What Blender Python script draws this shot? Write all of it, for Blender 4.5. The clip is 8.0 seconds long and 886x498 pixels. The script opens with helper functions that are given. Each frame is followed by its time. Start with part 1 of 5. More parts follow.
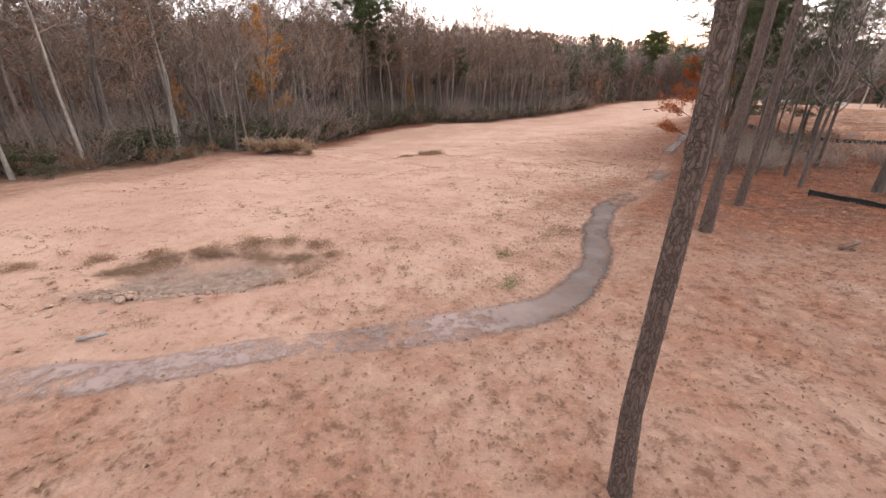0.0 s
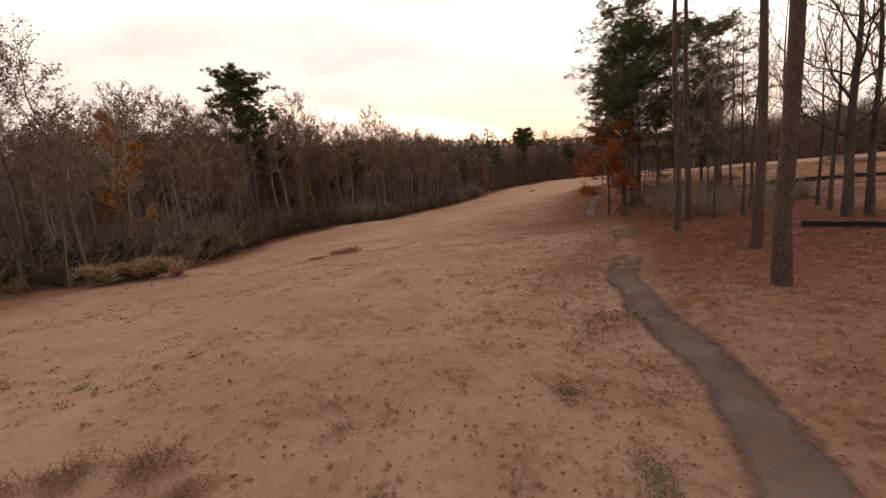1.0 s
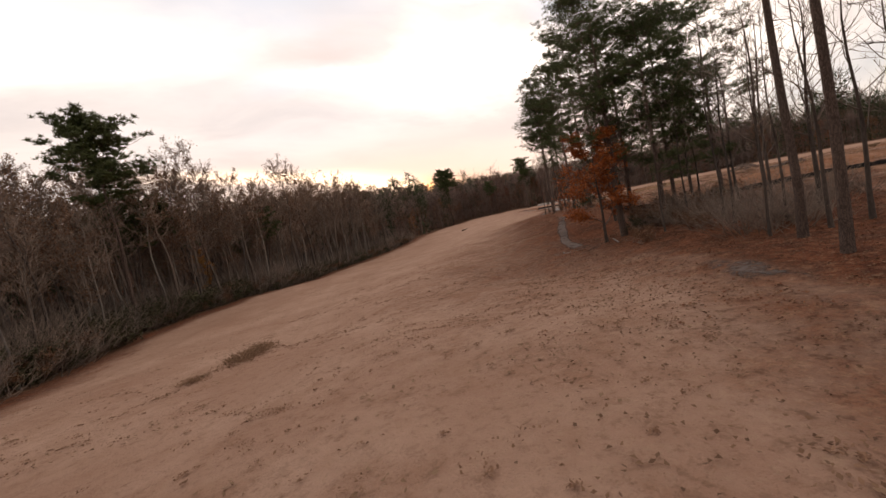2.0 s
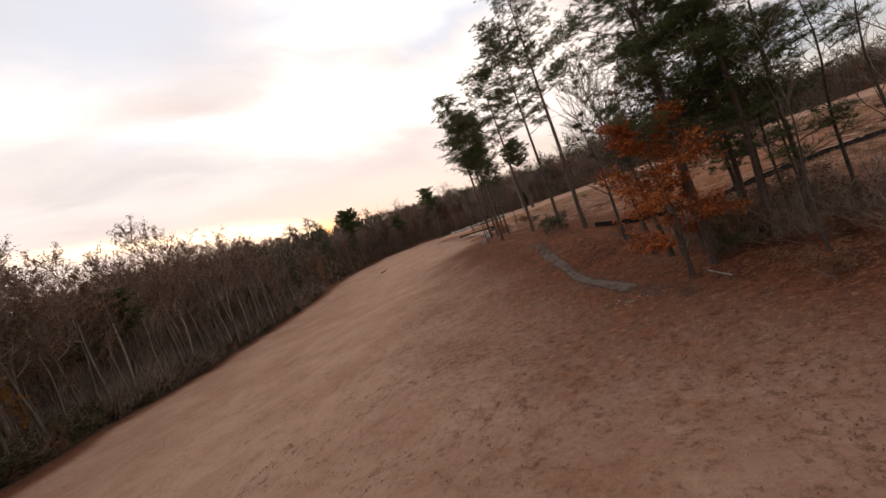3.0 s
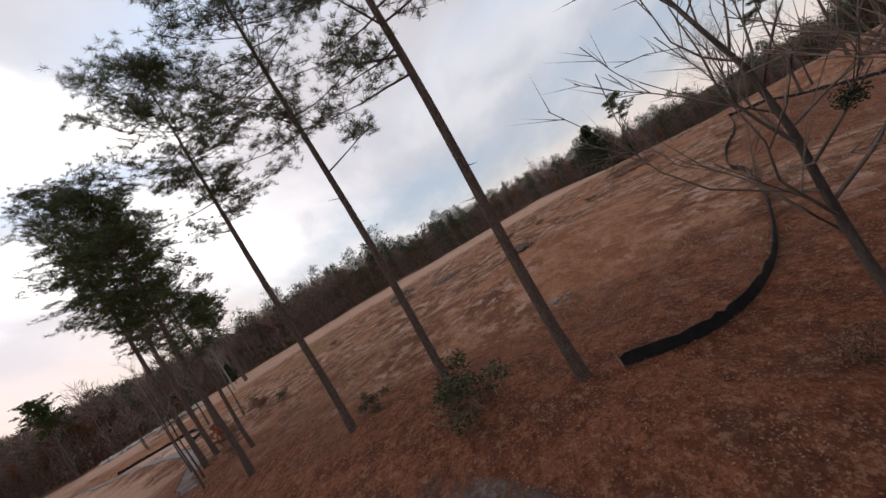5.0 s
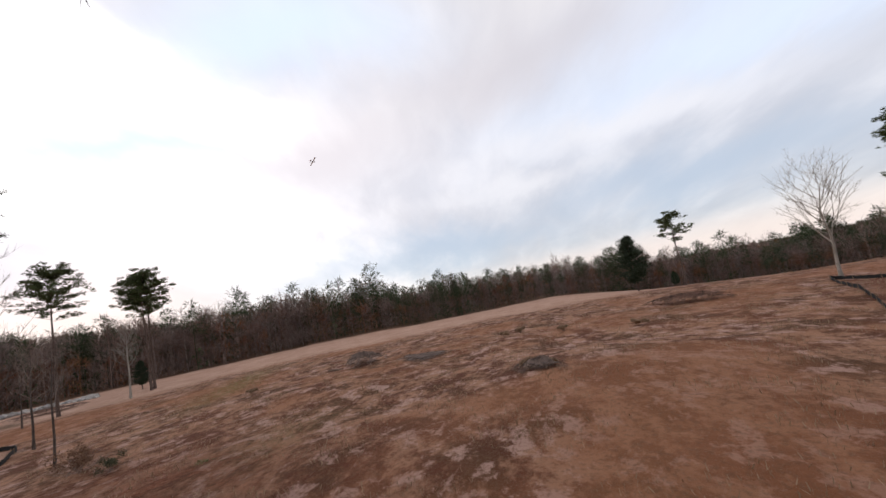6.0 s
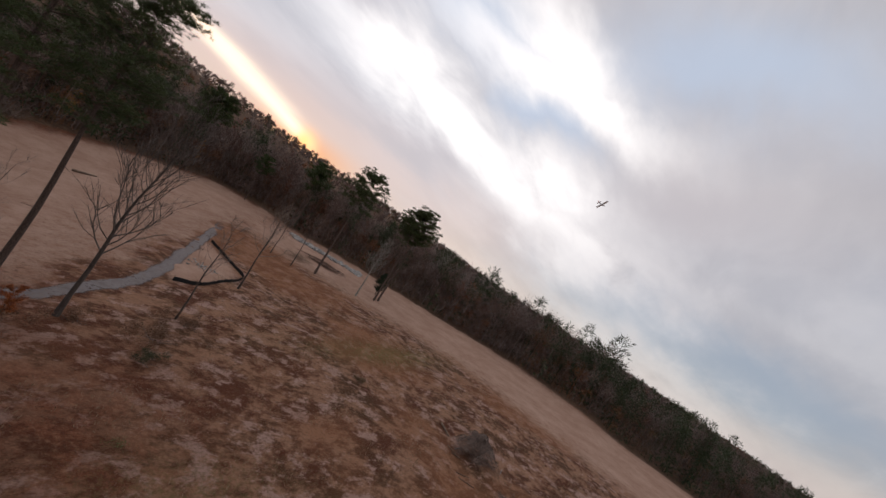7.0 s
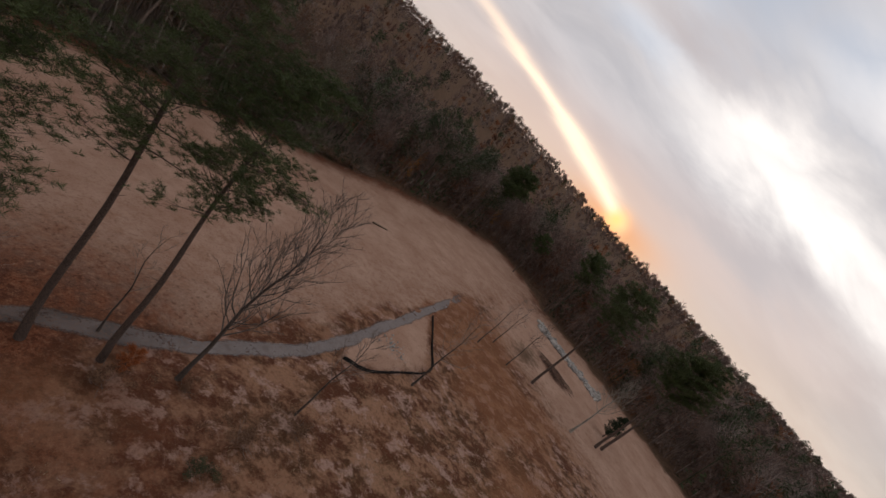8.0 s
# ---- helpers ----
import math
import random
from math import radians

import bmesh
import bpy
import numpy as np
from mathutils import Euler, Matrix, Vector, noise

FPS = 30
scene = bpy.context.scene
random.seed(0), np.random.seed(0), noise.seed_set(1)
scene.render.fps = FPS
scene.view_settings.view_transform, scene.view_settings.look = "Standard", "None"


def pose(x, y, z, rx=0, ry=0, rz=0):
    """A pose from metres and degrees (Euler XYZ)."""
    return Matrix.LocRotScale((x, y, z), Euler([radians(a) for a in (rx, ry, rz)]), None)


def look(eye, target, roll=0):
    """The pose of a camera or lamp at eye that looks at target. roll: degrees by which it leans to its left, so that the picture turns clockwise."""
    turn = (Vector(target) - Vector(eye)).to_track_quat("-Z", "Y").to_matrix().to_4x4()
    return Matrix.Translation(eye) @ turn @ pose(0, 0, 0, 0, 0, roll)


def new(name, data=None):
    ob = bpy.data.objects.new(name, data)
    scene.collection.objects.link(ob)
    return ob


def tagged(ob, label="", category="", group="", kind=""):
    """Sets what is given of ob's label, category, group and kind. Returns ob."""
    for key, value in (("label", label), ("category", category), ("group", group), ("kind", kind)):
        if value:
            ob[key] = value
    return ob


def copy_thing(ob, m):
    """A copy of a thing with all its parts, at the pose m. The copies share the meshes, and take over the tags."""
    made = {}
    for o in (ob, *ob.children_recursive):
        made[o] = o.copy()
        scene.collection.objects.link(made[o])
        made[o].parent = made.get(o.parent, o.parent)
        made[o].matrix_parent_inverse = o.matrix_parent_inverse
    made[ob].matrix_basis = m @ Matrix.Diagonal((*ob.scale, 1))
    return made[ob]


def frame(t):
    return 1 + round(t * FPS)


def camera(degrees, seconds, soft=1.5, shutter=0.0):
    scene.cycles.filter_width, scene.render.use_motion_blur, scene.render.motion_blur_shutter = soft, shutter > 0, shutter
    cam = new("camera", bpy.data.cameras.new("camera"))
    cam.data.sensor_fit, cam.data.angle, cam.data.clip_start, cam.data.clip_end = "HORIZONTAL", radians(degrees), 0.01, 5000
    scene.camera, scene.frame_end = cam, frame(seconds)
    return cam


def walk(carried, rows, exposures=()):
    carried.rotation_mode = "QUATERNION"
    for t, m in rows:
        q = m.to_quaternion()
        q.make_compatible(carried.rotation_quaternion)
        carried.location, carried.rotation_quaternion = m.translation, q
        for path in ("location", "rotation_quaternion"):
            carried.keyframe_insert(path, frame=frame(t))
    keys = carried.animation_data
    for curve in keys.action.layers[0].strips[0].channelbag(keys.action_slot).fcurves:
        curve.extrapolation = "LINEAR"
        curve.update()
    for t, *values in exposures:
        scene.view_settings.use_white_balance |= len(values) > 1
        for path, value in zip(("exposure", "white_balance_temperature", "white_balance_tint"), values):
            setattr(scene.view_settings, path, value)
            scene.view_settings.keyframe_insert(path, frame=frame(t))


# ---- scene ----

# camera and its flight
cam = camera(96.13, 8.0, 1.5, 0.02)
walk(cam, [
    (0.0, pose(-0.000, 0.000, 5.280, 67.54, -0.64, 0.27)),
    (0.5, pose(-0.647, 2.653, 4.338, 75.51, 1.89, -7.77)),
    (1.0, pose(-1.189, 6.444, 3.724, 80.74, 5.36, -14.52)),
    (1.5, pose(-1.247, 11.519, 3.635, 83.43, 9.14, -20.66)),
    (1.7, pose(-0.729, 13.758, 3.394, 84.74, 10.07, -22.54)),
    (2.8, pose(1.333, 28.322, 5.469, 86.28, 17.95, -37.28)),
    (3.0, pose(2.694, 31.140, 5.918, 86.51, 19.97, -40.63)),
    (3.5, pose(7.078, 38.546, 6.638, 87.44, 25.53, -51.01)),
    (4.0, pose(12.209, 44.712, 7.086, 88.41, 31.04, -63.18)),
    (4.5, pose(17.998, 49.597, 7.297, 87.99, 34.63, -77.41)),
    (4.7, pose(20.500, 51.153, 7.301, 87.87, 34.69, -82.87)),
    (5.8, pose(36.199, 54.304, 7.360, 93.87, 18.53, -93.38)),
    (6.0, pose(39.513, 53.300, 7.863, 97.02, 11.05, -87.55)),
    (6.5, pose(47.843, 50.127, 12.111, 98.69, -11.21, -70.74)),
    (7.0, pose(56.139, 50.302, 17.827, 91.98, -31.19, -49.80)),
    (7.5, pose(62.384, 55.161, 23.240, 78.95, -41.81, -22.86)),
    (8.0, pose(66.229, 62.317, 27.096, 68.65, -43.01, 3.51)),
], exposures=[(0.0, 1.70, 6800, 11), (0.5, 0.92, 8300, 16), (1.0, 0.27, 8600, 18), (1.7, 0.15, 8300, 17), (3.0, 0.08, 7900, 15), (3.6, 0.05, 7500, 14), (4.5, -0.12, 6900, 12), (5.8, 0.38, 6700, 11), (6.1, 0.16, 6700, 11), (6.5, -0.25, 6700, 11), (7.2, -0.46, 6800, 12), (8.0, -0.54, 7100, 12)])

# ---- world: sun just behind the wooded ridge, broken cloud ----
SUN_AZ, SUN_EL = radians(25.0), radians(4.2)
SUN_DIR = Vector((math.sin(SUN_AZ) * math.cos(SUN_EL), math.cos(SUN_AZ) * math.cos(SUN_EL), math.sin(SUN_EL)))


class Nodes:
    """Short hand for wiring node trees."""

    def __init__(self, tree):
        self.tree = tree
        tree.nodes.clear()

    def add(self, kind, props=(), **inputs):
        n = self.tree.nodes.new(kind)
        for k, v in props:
            setattr(n, k, v)
        for k, v in inputs.items():
            self.put(n, k.replace("_", " "), v)
        return n

    def put(self, n, key, v):
        sock = n.inputs[int(key[1:])] if key[0] == "i" and key[1:].isdigit() else n.inputs[key]
        if hasattr(v, "is_output"):
            self.tree.links.new(v, sock)
        else:
            sock.default_value = v

    def math(self, op, a, b=0.0, c=0.0, clamp=False):
        return self.add("ShaderNodeMath", (("operation", op), ("use_clamp", clamp)), i0=a, i1=b, i2=c).outputs[0]

    def mix(self, fac, a, b, mode="MIX"):
        n = self.add("ShaderNodeMix", (("data_type", "RGBA"), ("blend_type", mode)), i0=fac, i6=a, i7=b)
        return n.outputs[2]

    def noise(self, vec, scale, detail=4.0, rough=0.55, dist=0.0):
        return self.add("ShaderNodeTexNoise", (), Vector=vec, Scale=scale, Detail=detail, Roughness=rough, Distortion=dist).outputs[0]

    def ramp(self, fac, stops):
        n = self.add("ShaderNodeValToRGB", (), Fac=fac)
        el = n.color_ramp.elements
        while len(el) > 1:
            el.remove(el[-1])
        el[0].position, el[0].color = stops[0][0], stops[0][1]
        for p, c in stops[1:]:
            e = el.new(p)
            e.color = c
        return n.outputs[0]

    def span(self, v, a, b, lo=0.0, hi=1.0):
        n = self.add("ShaderNodeMapRange", (("interpolation_type", "SMOOTHSTEP"),), i0=v, i1=a, i2=b, i3=lo, i4=hi)
        return n.outputs[0]


def build_world():
    world = bpy.data.worlds.new("evening_sky")
    scene.world = world
    world.use_nodes = True
    N = Nodes(world.node_tree)
    sky = N.add("ShaderNodeTexSky", (("sky_type", "NISHITA"), ("sun_disc", False), ("sun_elevation", SUN_EL),
                                     ("sun_rotation", SUN_AZ), ("air_density", 1.0), ("dust_density", 0.0), ("ozone_density", 4.0), ("altitude", 250.0)))
    way = N.add("ShaderNodeTexCoord").outputs["Generated"]
    sep = N.add("ShaderNodeSeparateXYZ", (), Vector=way)
    up = N.math("MAXIMUM", sep.outputs[2], 0.0)
    # the cloud deck is a sheet overhead: project the direction onto it
    down = N.math("ADD", up, 0.30)
    flat = N.add("ShaderNodeCombineXYZ", (), X=N.math("DIVIDE", sep.outputs[0], down), Y=N.math("DIVIDE", sep.outputs[1], down), Z=0.0).outputs[0]
    turned = N.add("ShaderNodeMapping", (), Vector=flat, Rotation=(0, 0, radians(-40)), Scale=(0.95, 1.9, 1.0)).outputs[0]
    wisp = N.noise(turned, 2.2, 6.0, 0.56, 0.5)
    broad = N.noise(turned, 0.8, 5.0, 0.5, 0.7)
    near_sun = N.add("ShaderNodeVectorMath", (("operation", "DOT_PRODUCT"),), i0=way, i1=tuple(SUN_DIR)).outputs["Value"]
    facing = N.math("MAXIMUM", near_sun, 0.0)
    # wind-blown outlines: bend the direction before asking which bank of cloud it meets
    stir = N.add("ShaderNodeTexNoise", (), Vector=turned, Scale=1.5, Detail=5.0, Roughness=0.58)
    shift = N.add("ShaderNodeVectorMath", (("operation", "MULTIPLY_ADD"),), i0=stir.outputs["Color"], i1=(0.34, 0.34, 0.16), i2=(-0.17, -0.17, -0.08)).outputs[0]
    bent_way = N.add("ShaderNodeVectorMath", (("operation", "ADD"),), i0=way, i1=shift).outputs[0]

    def bank(az, el, wide, tall, tilt=0.0):
        """A bank of cloud or a gap in it, centred at a bearing and height in degrees."""
        a, e, t = radians(az), radians(el), radians(tilt)
        mid = Vector((math.sin(a) * math.cos(e), math.cos(a) * math.cos(e), math.sin(e)))
        side = Vector((math.cos(a), -math.sin(a), 0.0))
        rise = side.cross(mid) * -1.0 if side.cross(mid).z < 0 else side.cross(mid)
        across, upward = side * math.cos(t) + rise * math.sin(t), rise * math.cos(t) - side * math.sin(t)
        u = N.add("ShaderNodeVectorMath", (("operation", "DOT_PRODUCT"),), i0=bent_way, i1=tuple(across / radians(wide))).outputs["Value"]
        v = N.add("ShaderNodeVectorMath", (("operation", "DOT_PRODUCT"),), i0=bent_way, i1=tuple(upward / radians(tall))).outputs["Value"]
        w = N.add("ShaderNodeVectorMath", (("operation", "DOT_PRODUCT"),), i0=bent_way, i1=tuple(mid)).outputs["Value"]
        gap = N.math("ADD", N.math("MULTIPLY", u, u), N.math("MULTIPLY", v, v))
        return N.math("MULTIPLY", N.math("POWER", 2.718, N.math("MULTIPLY", gap, -1.0)), N.span(w, 0.0, 0.3))

    def banks(*all_of):
        total = 0.0
        for b in all_of:
            total = N.math("MAXIMUM", total, bank(*b))
        return total

    sunward = N.span(near_sun, 0.1, 0.95)
    tone = N.span(N.math("ADD", N.math("MULTIPLY", broad, 0.55), N.math("MULTIPLY", wisp, 0.45)), 0.36, 0.64)
    deck = N.mix(tone, N.mix(sunward, (0.54, 0.54, 0.585, 1), (0.74, 0.71, 0.735, 1)), N.mix(sunward, (0.74, 0.73, 0.76, 1), (0.98, 0.94, 0.96, 1)))
    warm = N.math("MULTIPLY", N.math("POWER", facing, 4.0), N.span(up, 0.30, 0.10))
    deck = N.mix(N.math("MULTIPLY", warm, 0.92), deck, (1.10, 0.83, 0.73, 1))
    clear = banks((8, 32, 22, 7, 0), (36, 31, 15, 5, -8), (50, 24.5, 8, 3, -10), (72, 36, 16, 6, 0), (12, 21, 9, 3, 10), (130, 24, 26, 7, 0), (-40, 40, 40, 15, 0))
    deck = N.mix(N.math("MULTIPLY", clear, 0.85), deck, (0.70, 0.83, 1.04, 1))
    white = banks((43, 17, 26, 4.2, -15), (53, 28.5, 16, 2.8, -6), (30, 22, 7, 4, 0), (55, 16, 9, 4.5, 0), (48, 33, 12, 4, -20), (-25, 24, 22, 4, 10))
    deck = N.mix(N.math("MULTIPLY", white, N.span(wisp, 0.25, 0.55, 0.55, 1.0)), deck, (1.72, 1.68, 1.67, 1))
    grey = banks((36, 11.5, 12, 2.6, 0), (14, 24.5, 9, 2.2, 0), (76, 22, 14, 5, 8), (104, 29, 20, 5, 0))
    deck = N.mix(N.math("MULTIPLY", grey, 0.8), deck, N.mix(sunward, (0.60, 0.58, 0.62, 1), (0.80, 0.74, 0.765, 1)))
    blue_band = banks((88, 6.5, 22, 3.6, 0), (122, 9, 24, 4.2, 0))
    deck = N.mix(N.math("MULTIPLY", blue_band, 0.9), deck, (0.44, 0.515, 0.63, 1))
    light = banks((116, 18, 20, 2.4, -4), (100, 14, 12, 1.6, 0))
    deck = N.mix(N.math("MULTIPLY", light, 0.7), deck, (0.80, 0.80, 0.84, 1))
    pale_rim = N.math("MULTIPLY", N.span(up, 0.075, 0.015), N.span(near_sun, 0.75, 0.1))
    deck = N.mix(N.math("MULTIPLY", pale_rim, 0.75), deck, (0.82, 0.72, 0.70, 1))
    # the gap under the cloud where the sun has just gone down
    ragged = N.math("ADD", up, N.math("MULTIPLY", N.math("SUBTRACT", wisp, 0.5), 0.03))
    east = N.add("ShaderNodeVectorMath", (("operation", "DOT_PRODUCT"),), i0=way, i1=(math.cos(SUN_AZ), -math.sin(SUN_AZ), 0.0)).outputs["Value"]
    west = N.math("MULTIPLY", east, -1.0)
    ember = N.math("MULTIPLY", N.span(up, 0.24, 0.06), N.math("MULTIPLY", N.span(west, -0.30, 0.05), N.math("POWER", facing, 9.0)))
    deck = N.mix(N.math("MULTIPLY", ember, 0.6), deck, (1.18, 0.82, 0.64, 1))
    fire = N.math("MULTIPLY", N.span(up, 0.125, 0.06), N.math("POWER", facing, 130.0))
    deck = N.mix(N.math("MULTIPLY", fire, 0.85), deck, (1.4, 0.60, 0.22, 1))
    # a bright slit of clear sky that climbs away to the west from where the sun went down
    rise = N.math("SUBTRACT", 0.24, N.math("MULTIPLY", N.math("POWER", 2.718, N.math("MULTIPLY", west, -2.4)), 0.163))
    off = N.math("DIVIDE", N.math("SUBTRACT", ragged, rise), N.span(west, 0.0, 0.4, 0.020, 0.012))
    slit = N.math("POWER", 2.718, N.math("MULTIPLY", N.math("MULTIPLY", off, off), -1.0))
    streak = N.math("MULTIPLY", slit, N.math("MULTIPLY", N.span(west, -0.05, 0.03), N.span(west, 0.75, 0.25)))
    deck = N.mix(streak, deck, (2.15, 1.68, 1.28, 1))
    core = N.math("POWER", facing, 3500.0)
    deck = N.mix(core, deck, (2.4, 1.25, 0.45, 1))
    air = N.add("ShaderNodeBackground", (), Color=sky.outputs[0], Strength=0.03)
    clouds = N.add("ShaderNodeBackground", (), Color=deck, Strength=0.95)
    both = N.add("ShaderNodeAddShader", (), i0=air.outputs[0], i1=clouds.outputs[0])
    N.add("ShaderNodeOutputWorld", (), Surface=both.outputs[0])


build_world()
sun = new("sun", bpy.data.lights.new("sun", "SUN"))
sun.data.energy, sun.data.angle, sun.data.color = 0.7, radians(12), (1.0, 0.72, 0.48)
sun.matrix_world = look((0, 0, 60), Vector((0, 0, 60)) - SUN_DIR)

# ---- materials ----
MATS = {}


def surface(name, make, rough=0.85, metal=0.0, bump=0.0, bump_scale=8.0, spec=0.3):
    m = bpy.data.materials.new(name)
    m.use_nodes = True
    N = Nodes(m.node_tree)
    pos = N.add("ShaderNodeTexCoord").outputs["Object"]
    col, height = make(N, pos)
    p = N.add("ShaderNodeBsdfPrincipled", (), Roughness=rough, Metallic=metal)
    p.inputs["Specular IOR Level"].default_value = spec
    N.put(p, "Base Color", col)
    if bump > 0:
        hgt = height if height is not None else N.noise(pos, bump_scale, 5.0)
        b = N.add("ShaderNodeBump", (), Strength=bump, Distance=0.05, Height=hgt)
        N.put(p, "Normal", b.outputs[0])
    N.add("ShaderNodeOutputMaterial", (), Surface=p.outputs[0])
    MATS[name] = m
    return m


def rgb(r, g, b):
    return (r, g, b, 1.0)


def two_tone(a, b, scale, fine=None, by_thing=0.0, stretch=None):
    """A colour that wanders between a and b at two scales, and a little from thing to thing."""

    def make(N, pos):
        if stretch:
            pos = N.add("ShaderNodeMapping", (), Vector=pos, Scale=stretch).outputs[0]
        n1 = N.noise(pos, scale, 4.0)
        n2 = N.noise(pos, fine or scale * 7, 5.0, 0.65)
        fac = N.math("ADD", N.math("MULTIPLY", n1, 0.6), N.math("MULTIPLY", n2, 0.4))
        col = N.mix(N.span(fac, 0.33, 0.67), rgb(*a), rgb(*b))
        if by_thing:
            rnd = N.add("ShaderNodeObjectInfo").outputs["Random"]
            col = N.mix(1.0, col, N.mix(rnd, rgb(1 - by_thing, 1 - by_thing, 1 - by_thing), rgb(1 + by_thing, 1 + by_thing * 0.8, 1 + by_thing * 0.6)), "MULTIPLY")
        return col, n2

    return make


def leafy(a, b, c):
    """Foliage: every leaf or spray has its own tint."""

    def make(N, pos):
        isl = N.add("ShaderNodeNewGeometry").outputs["Random Per Island"]
        rnd = N.add("ShaderNodeObjectInfo").outputs["Random"]
        col = N.mix(isl, rgb(*a), rgb(*b))
        col = N.mix(N.math("MULTIPLY", rnd, 0.6), col, rgb(*c))
        return col, None

    return make


def bark_plates(dark, light, plates, stretch):
    def make(N, pos):
        v = N.add("ShaderNodeMapping", (), Vector=pos, Scale=stretch).outputs[0]
        v = N.mix(0.12, v, N.add("ShaderNodeTexNoise", (), Vector=pos, Scale=6.0, Detail=4.0).outputs[1])
        vor = N.add("ShaderNodeTexVoronoi", (("feature", "DISTANCE_TO_EDGE"),), Vector=v, Scale=plates)
        crack = N.span(vor.outputs[0], 0.0, 0.22)
        n = N.noise(pos, 2.0, 6.0, 0.6)
        fine = N.noise(pos, 40.0, 4.0, 0.7)
        shade = N.math("ADD", N.math("MULTIPLY", crack, 0.45), N.math("ADD", N.math("MULTIPLY", n, 0.45), N.math("MULTIPLY", fine, 0.25)))
        col = N.mix(N.span(shade, 0.25, 0.95), rgb(*dark), rgb(*light))
        return col, N.math("ADD", crack, fine)

    return make


surface("pine_bark", bark_plates((0.075, 0.052, 0.043), (0.175, 0.122, 0.098), 24.0, (1, 1, 0.16)), 0.9, bump=0.7)
surface("dark_bark", two_tone((0.045, 0.035, 0.030), (0.135, 0.108, 0.092), 1.2, 14, 0.2, (1, 1, 0.3)), 0.9, bump=0.5)
surface("grey_bark", two_tone((0.100, 0.082, 0.070), (0.25, 0.215, 0.19), 1.2, 14, 0.25, (1, 1, 0.3)), 0.9, bump=0.4)
surface("pale_bark", two_tone((0.17, 0.15, 0.13), (0.36, 0.33, 0.29), 1.0, 10, 0.2, (1, 1, 0.4)), 0.9, bump=0.3)
surface("wood_bark", two_tone((0.070, 0.056, 0.047), (0.20, 0.162, 0.138), 1.2, 14, 0.3, (1, 1, 0.3)), 0.9, bump=0.4)
surface("birch_bark", two_tone((0.14, 0.125, 0.112), (0.36, 0.325, 0.29), 1.0, 10, 0.3, (1, 1, 0.4)), 0.9, bump=0.3)
surface("twig", two_tone((0.12, 0.092, 0.078), (0.27, 0.215, 0.185), 0.4, 3, 0.3), 0.9)
surface("wood_twig", two_tone((0.125, 0.096, 0.080), (0.29, 0.228, 0.190), 0.4, 3, 0.3), 0.9)
surface("needles", leafy((0.030, 0.050, 0.016), (0.090, 0.118, 0.036), (0.065, 0.078, 0.026)), 0.6)
surface("far_needles", leafy((0.022, 0.036, 0.015), (0.066, 0.086, 0.036), (0.055, 0.058, 0.028)), 0.7)
surface("rust_litter", leafy((0.16, 0.050, 0.022), (0.30, 0.115, 0.055), (0.14, 0.05, 0.025)), 0.8)
surface("litter_clump", leafy((0.17, 0.085, 0.052), (0.32, 0.18, 0.112), (0.22, 0.115, 0.07)), 0.85)
surface("russet_leaf", leafy((0.26, 0.060, 0.014), (0.44, 0.125, 0.026), (0.22, 0.060, 0.022)), 0.65)
surface("maroon_leaf", leafy((0.13, 0.030, 0.020), (0.26, 0.070, 0.040), (0.12, 0.04, 0.03)), 0.65)
surface("amber_leaf", leafy((0.30, 0.120, 0.022), (0.48, 0.215, 0.040), (0.28, 0.13, 0.03)), 0.65)
surface("olive_leaf", leafy((0.030, 0.036, 0.016), (0.080, 0.080, 0.034), (0.085, 0.066, 0.034)), 0.7)
surface("brown_leaf", leafy((0.10, 0.050, 0.030), (0.27, 0.150, 0.088), (0.17, 0.09, 0.052)), 0.8)
surface("cedar_leaf", leafy((0.012, 0.026, 0.010), (0.030, 0.050, 0.020), (0.03, 0.04, 0.02)), 0.7)
surface("dry_grass", leafy((0.27, 0.180, 0.108), (0.44, 0.315, 0.205), (0.26, 0.165, 0.10)), 0.8)
surface("dark_weed", leafy((0.19, 0.108, 0.064), (0.32, 0.200, 0.125), (0.26, 0.155, 0.095)), 0.8)
surface("green_weed", leafy((0.10, 0.115, 0.035), (0.20, 0.185, 0.075), (0.14, 0.12, 0.05)), 0.7)
surface("silt_fabric", two_tone((0.006, 0.006, 0.006), (0.020, 0.019, 0.019), 1.5, 40), 0.8, bump=0.3, bump_scale=60)
surface("stake_wood", two_tone((0.16, 0.11, 0.07), (0.30, 0.21, 0.14), 4.0, 30), 0.8)
surface("rubble_stone", two_tone((0.13, 0.12, 0.125), (0.34, 0.32, 0.32), 2.0, 16, 0.35), 0.85, bump=0.5)
surface("pale_stone", two_tone((0.20, 0.19, 0.18), (0.48, 0.46, 0.44), 2.0, 16, 0.35), 0.8, bump=0.5)
surface("log_wood", two_tone((0.09, 0.06, 0.045), (0.24, 0.17, 0.125), 2.0, 20, 0.2), 0.9, bump=0.6)
surface("white_shell", two_tone((0.70, 0.70, 0.72), (0.85, 0.85, 0.86), 3.0, 30), 0.35, spec=0.5)
surface("red_shell", two_tone((0.50, 0.03, 0.02), (0.68, 0.06, 0.04), 3.0, 30), 0.35, spec=0.5)
surface("dark_prop", two_tone((0.02, 0.02, 0.02), (0.05, 0.05, 0.05), 5.0, 40), 0.4)


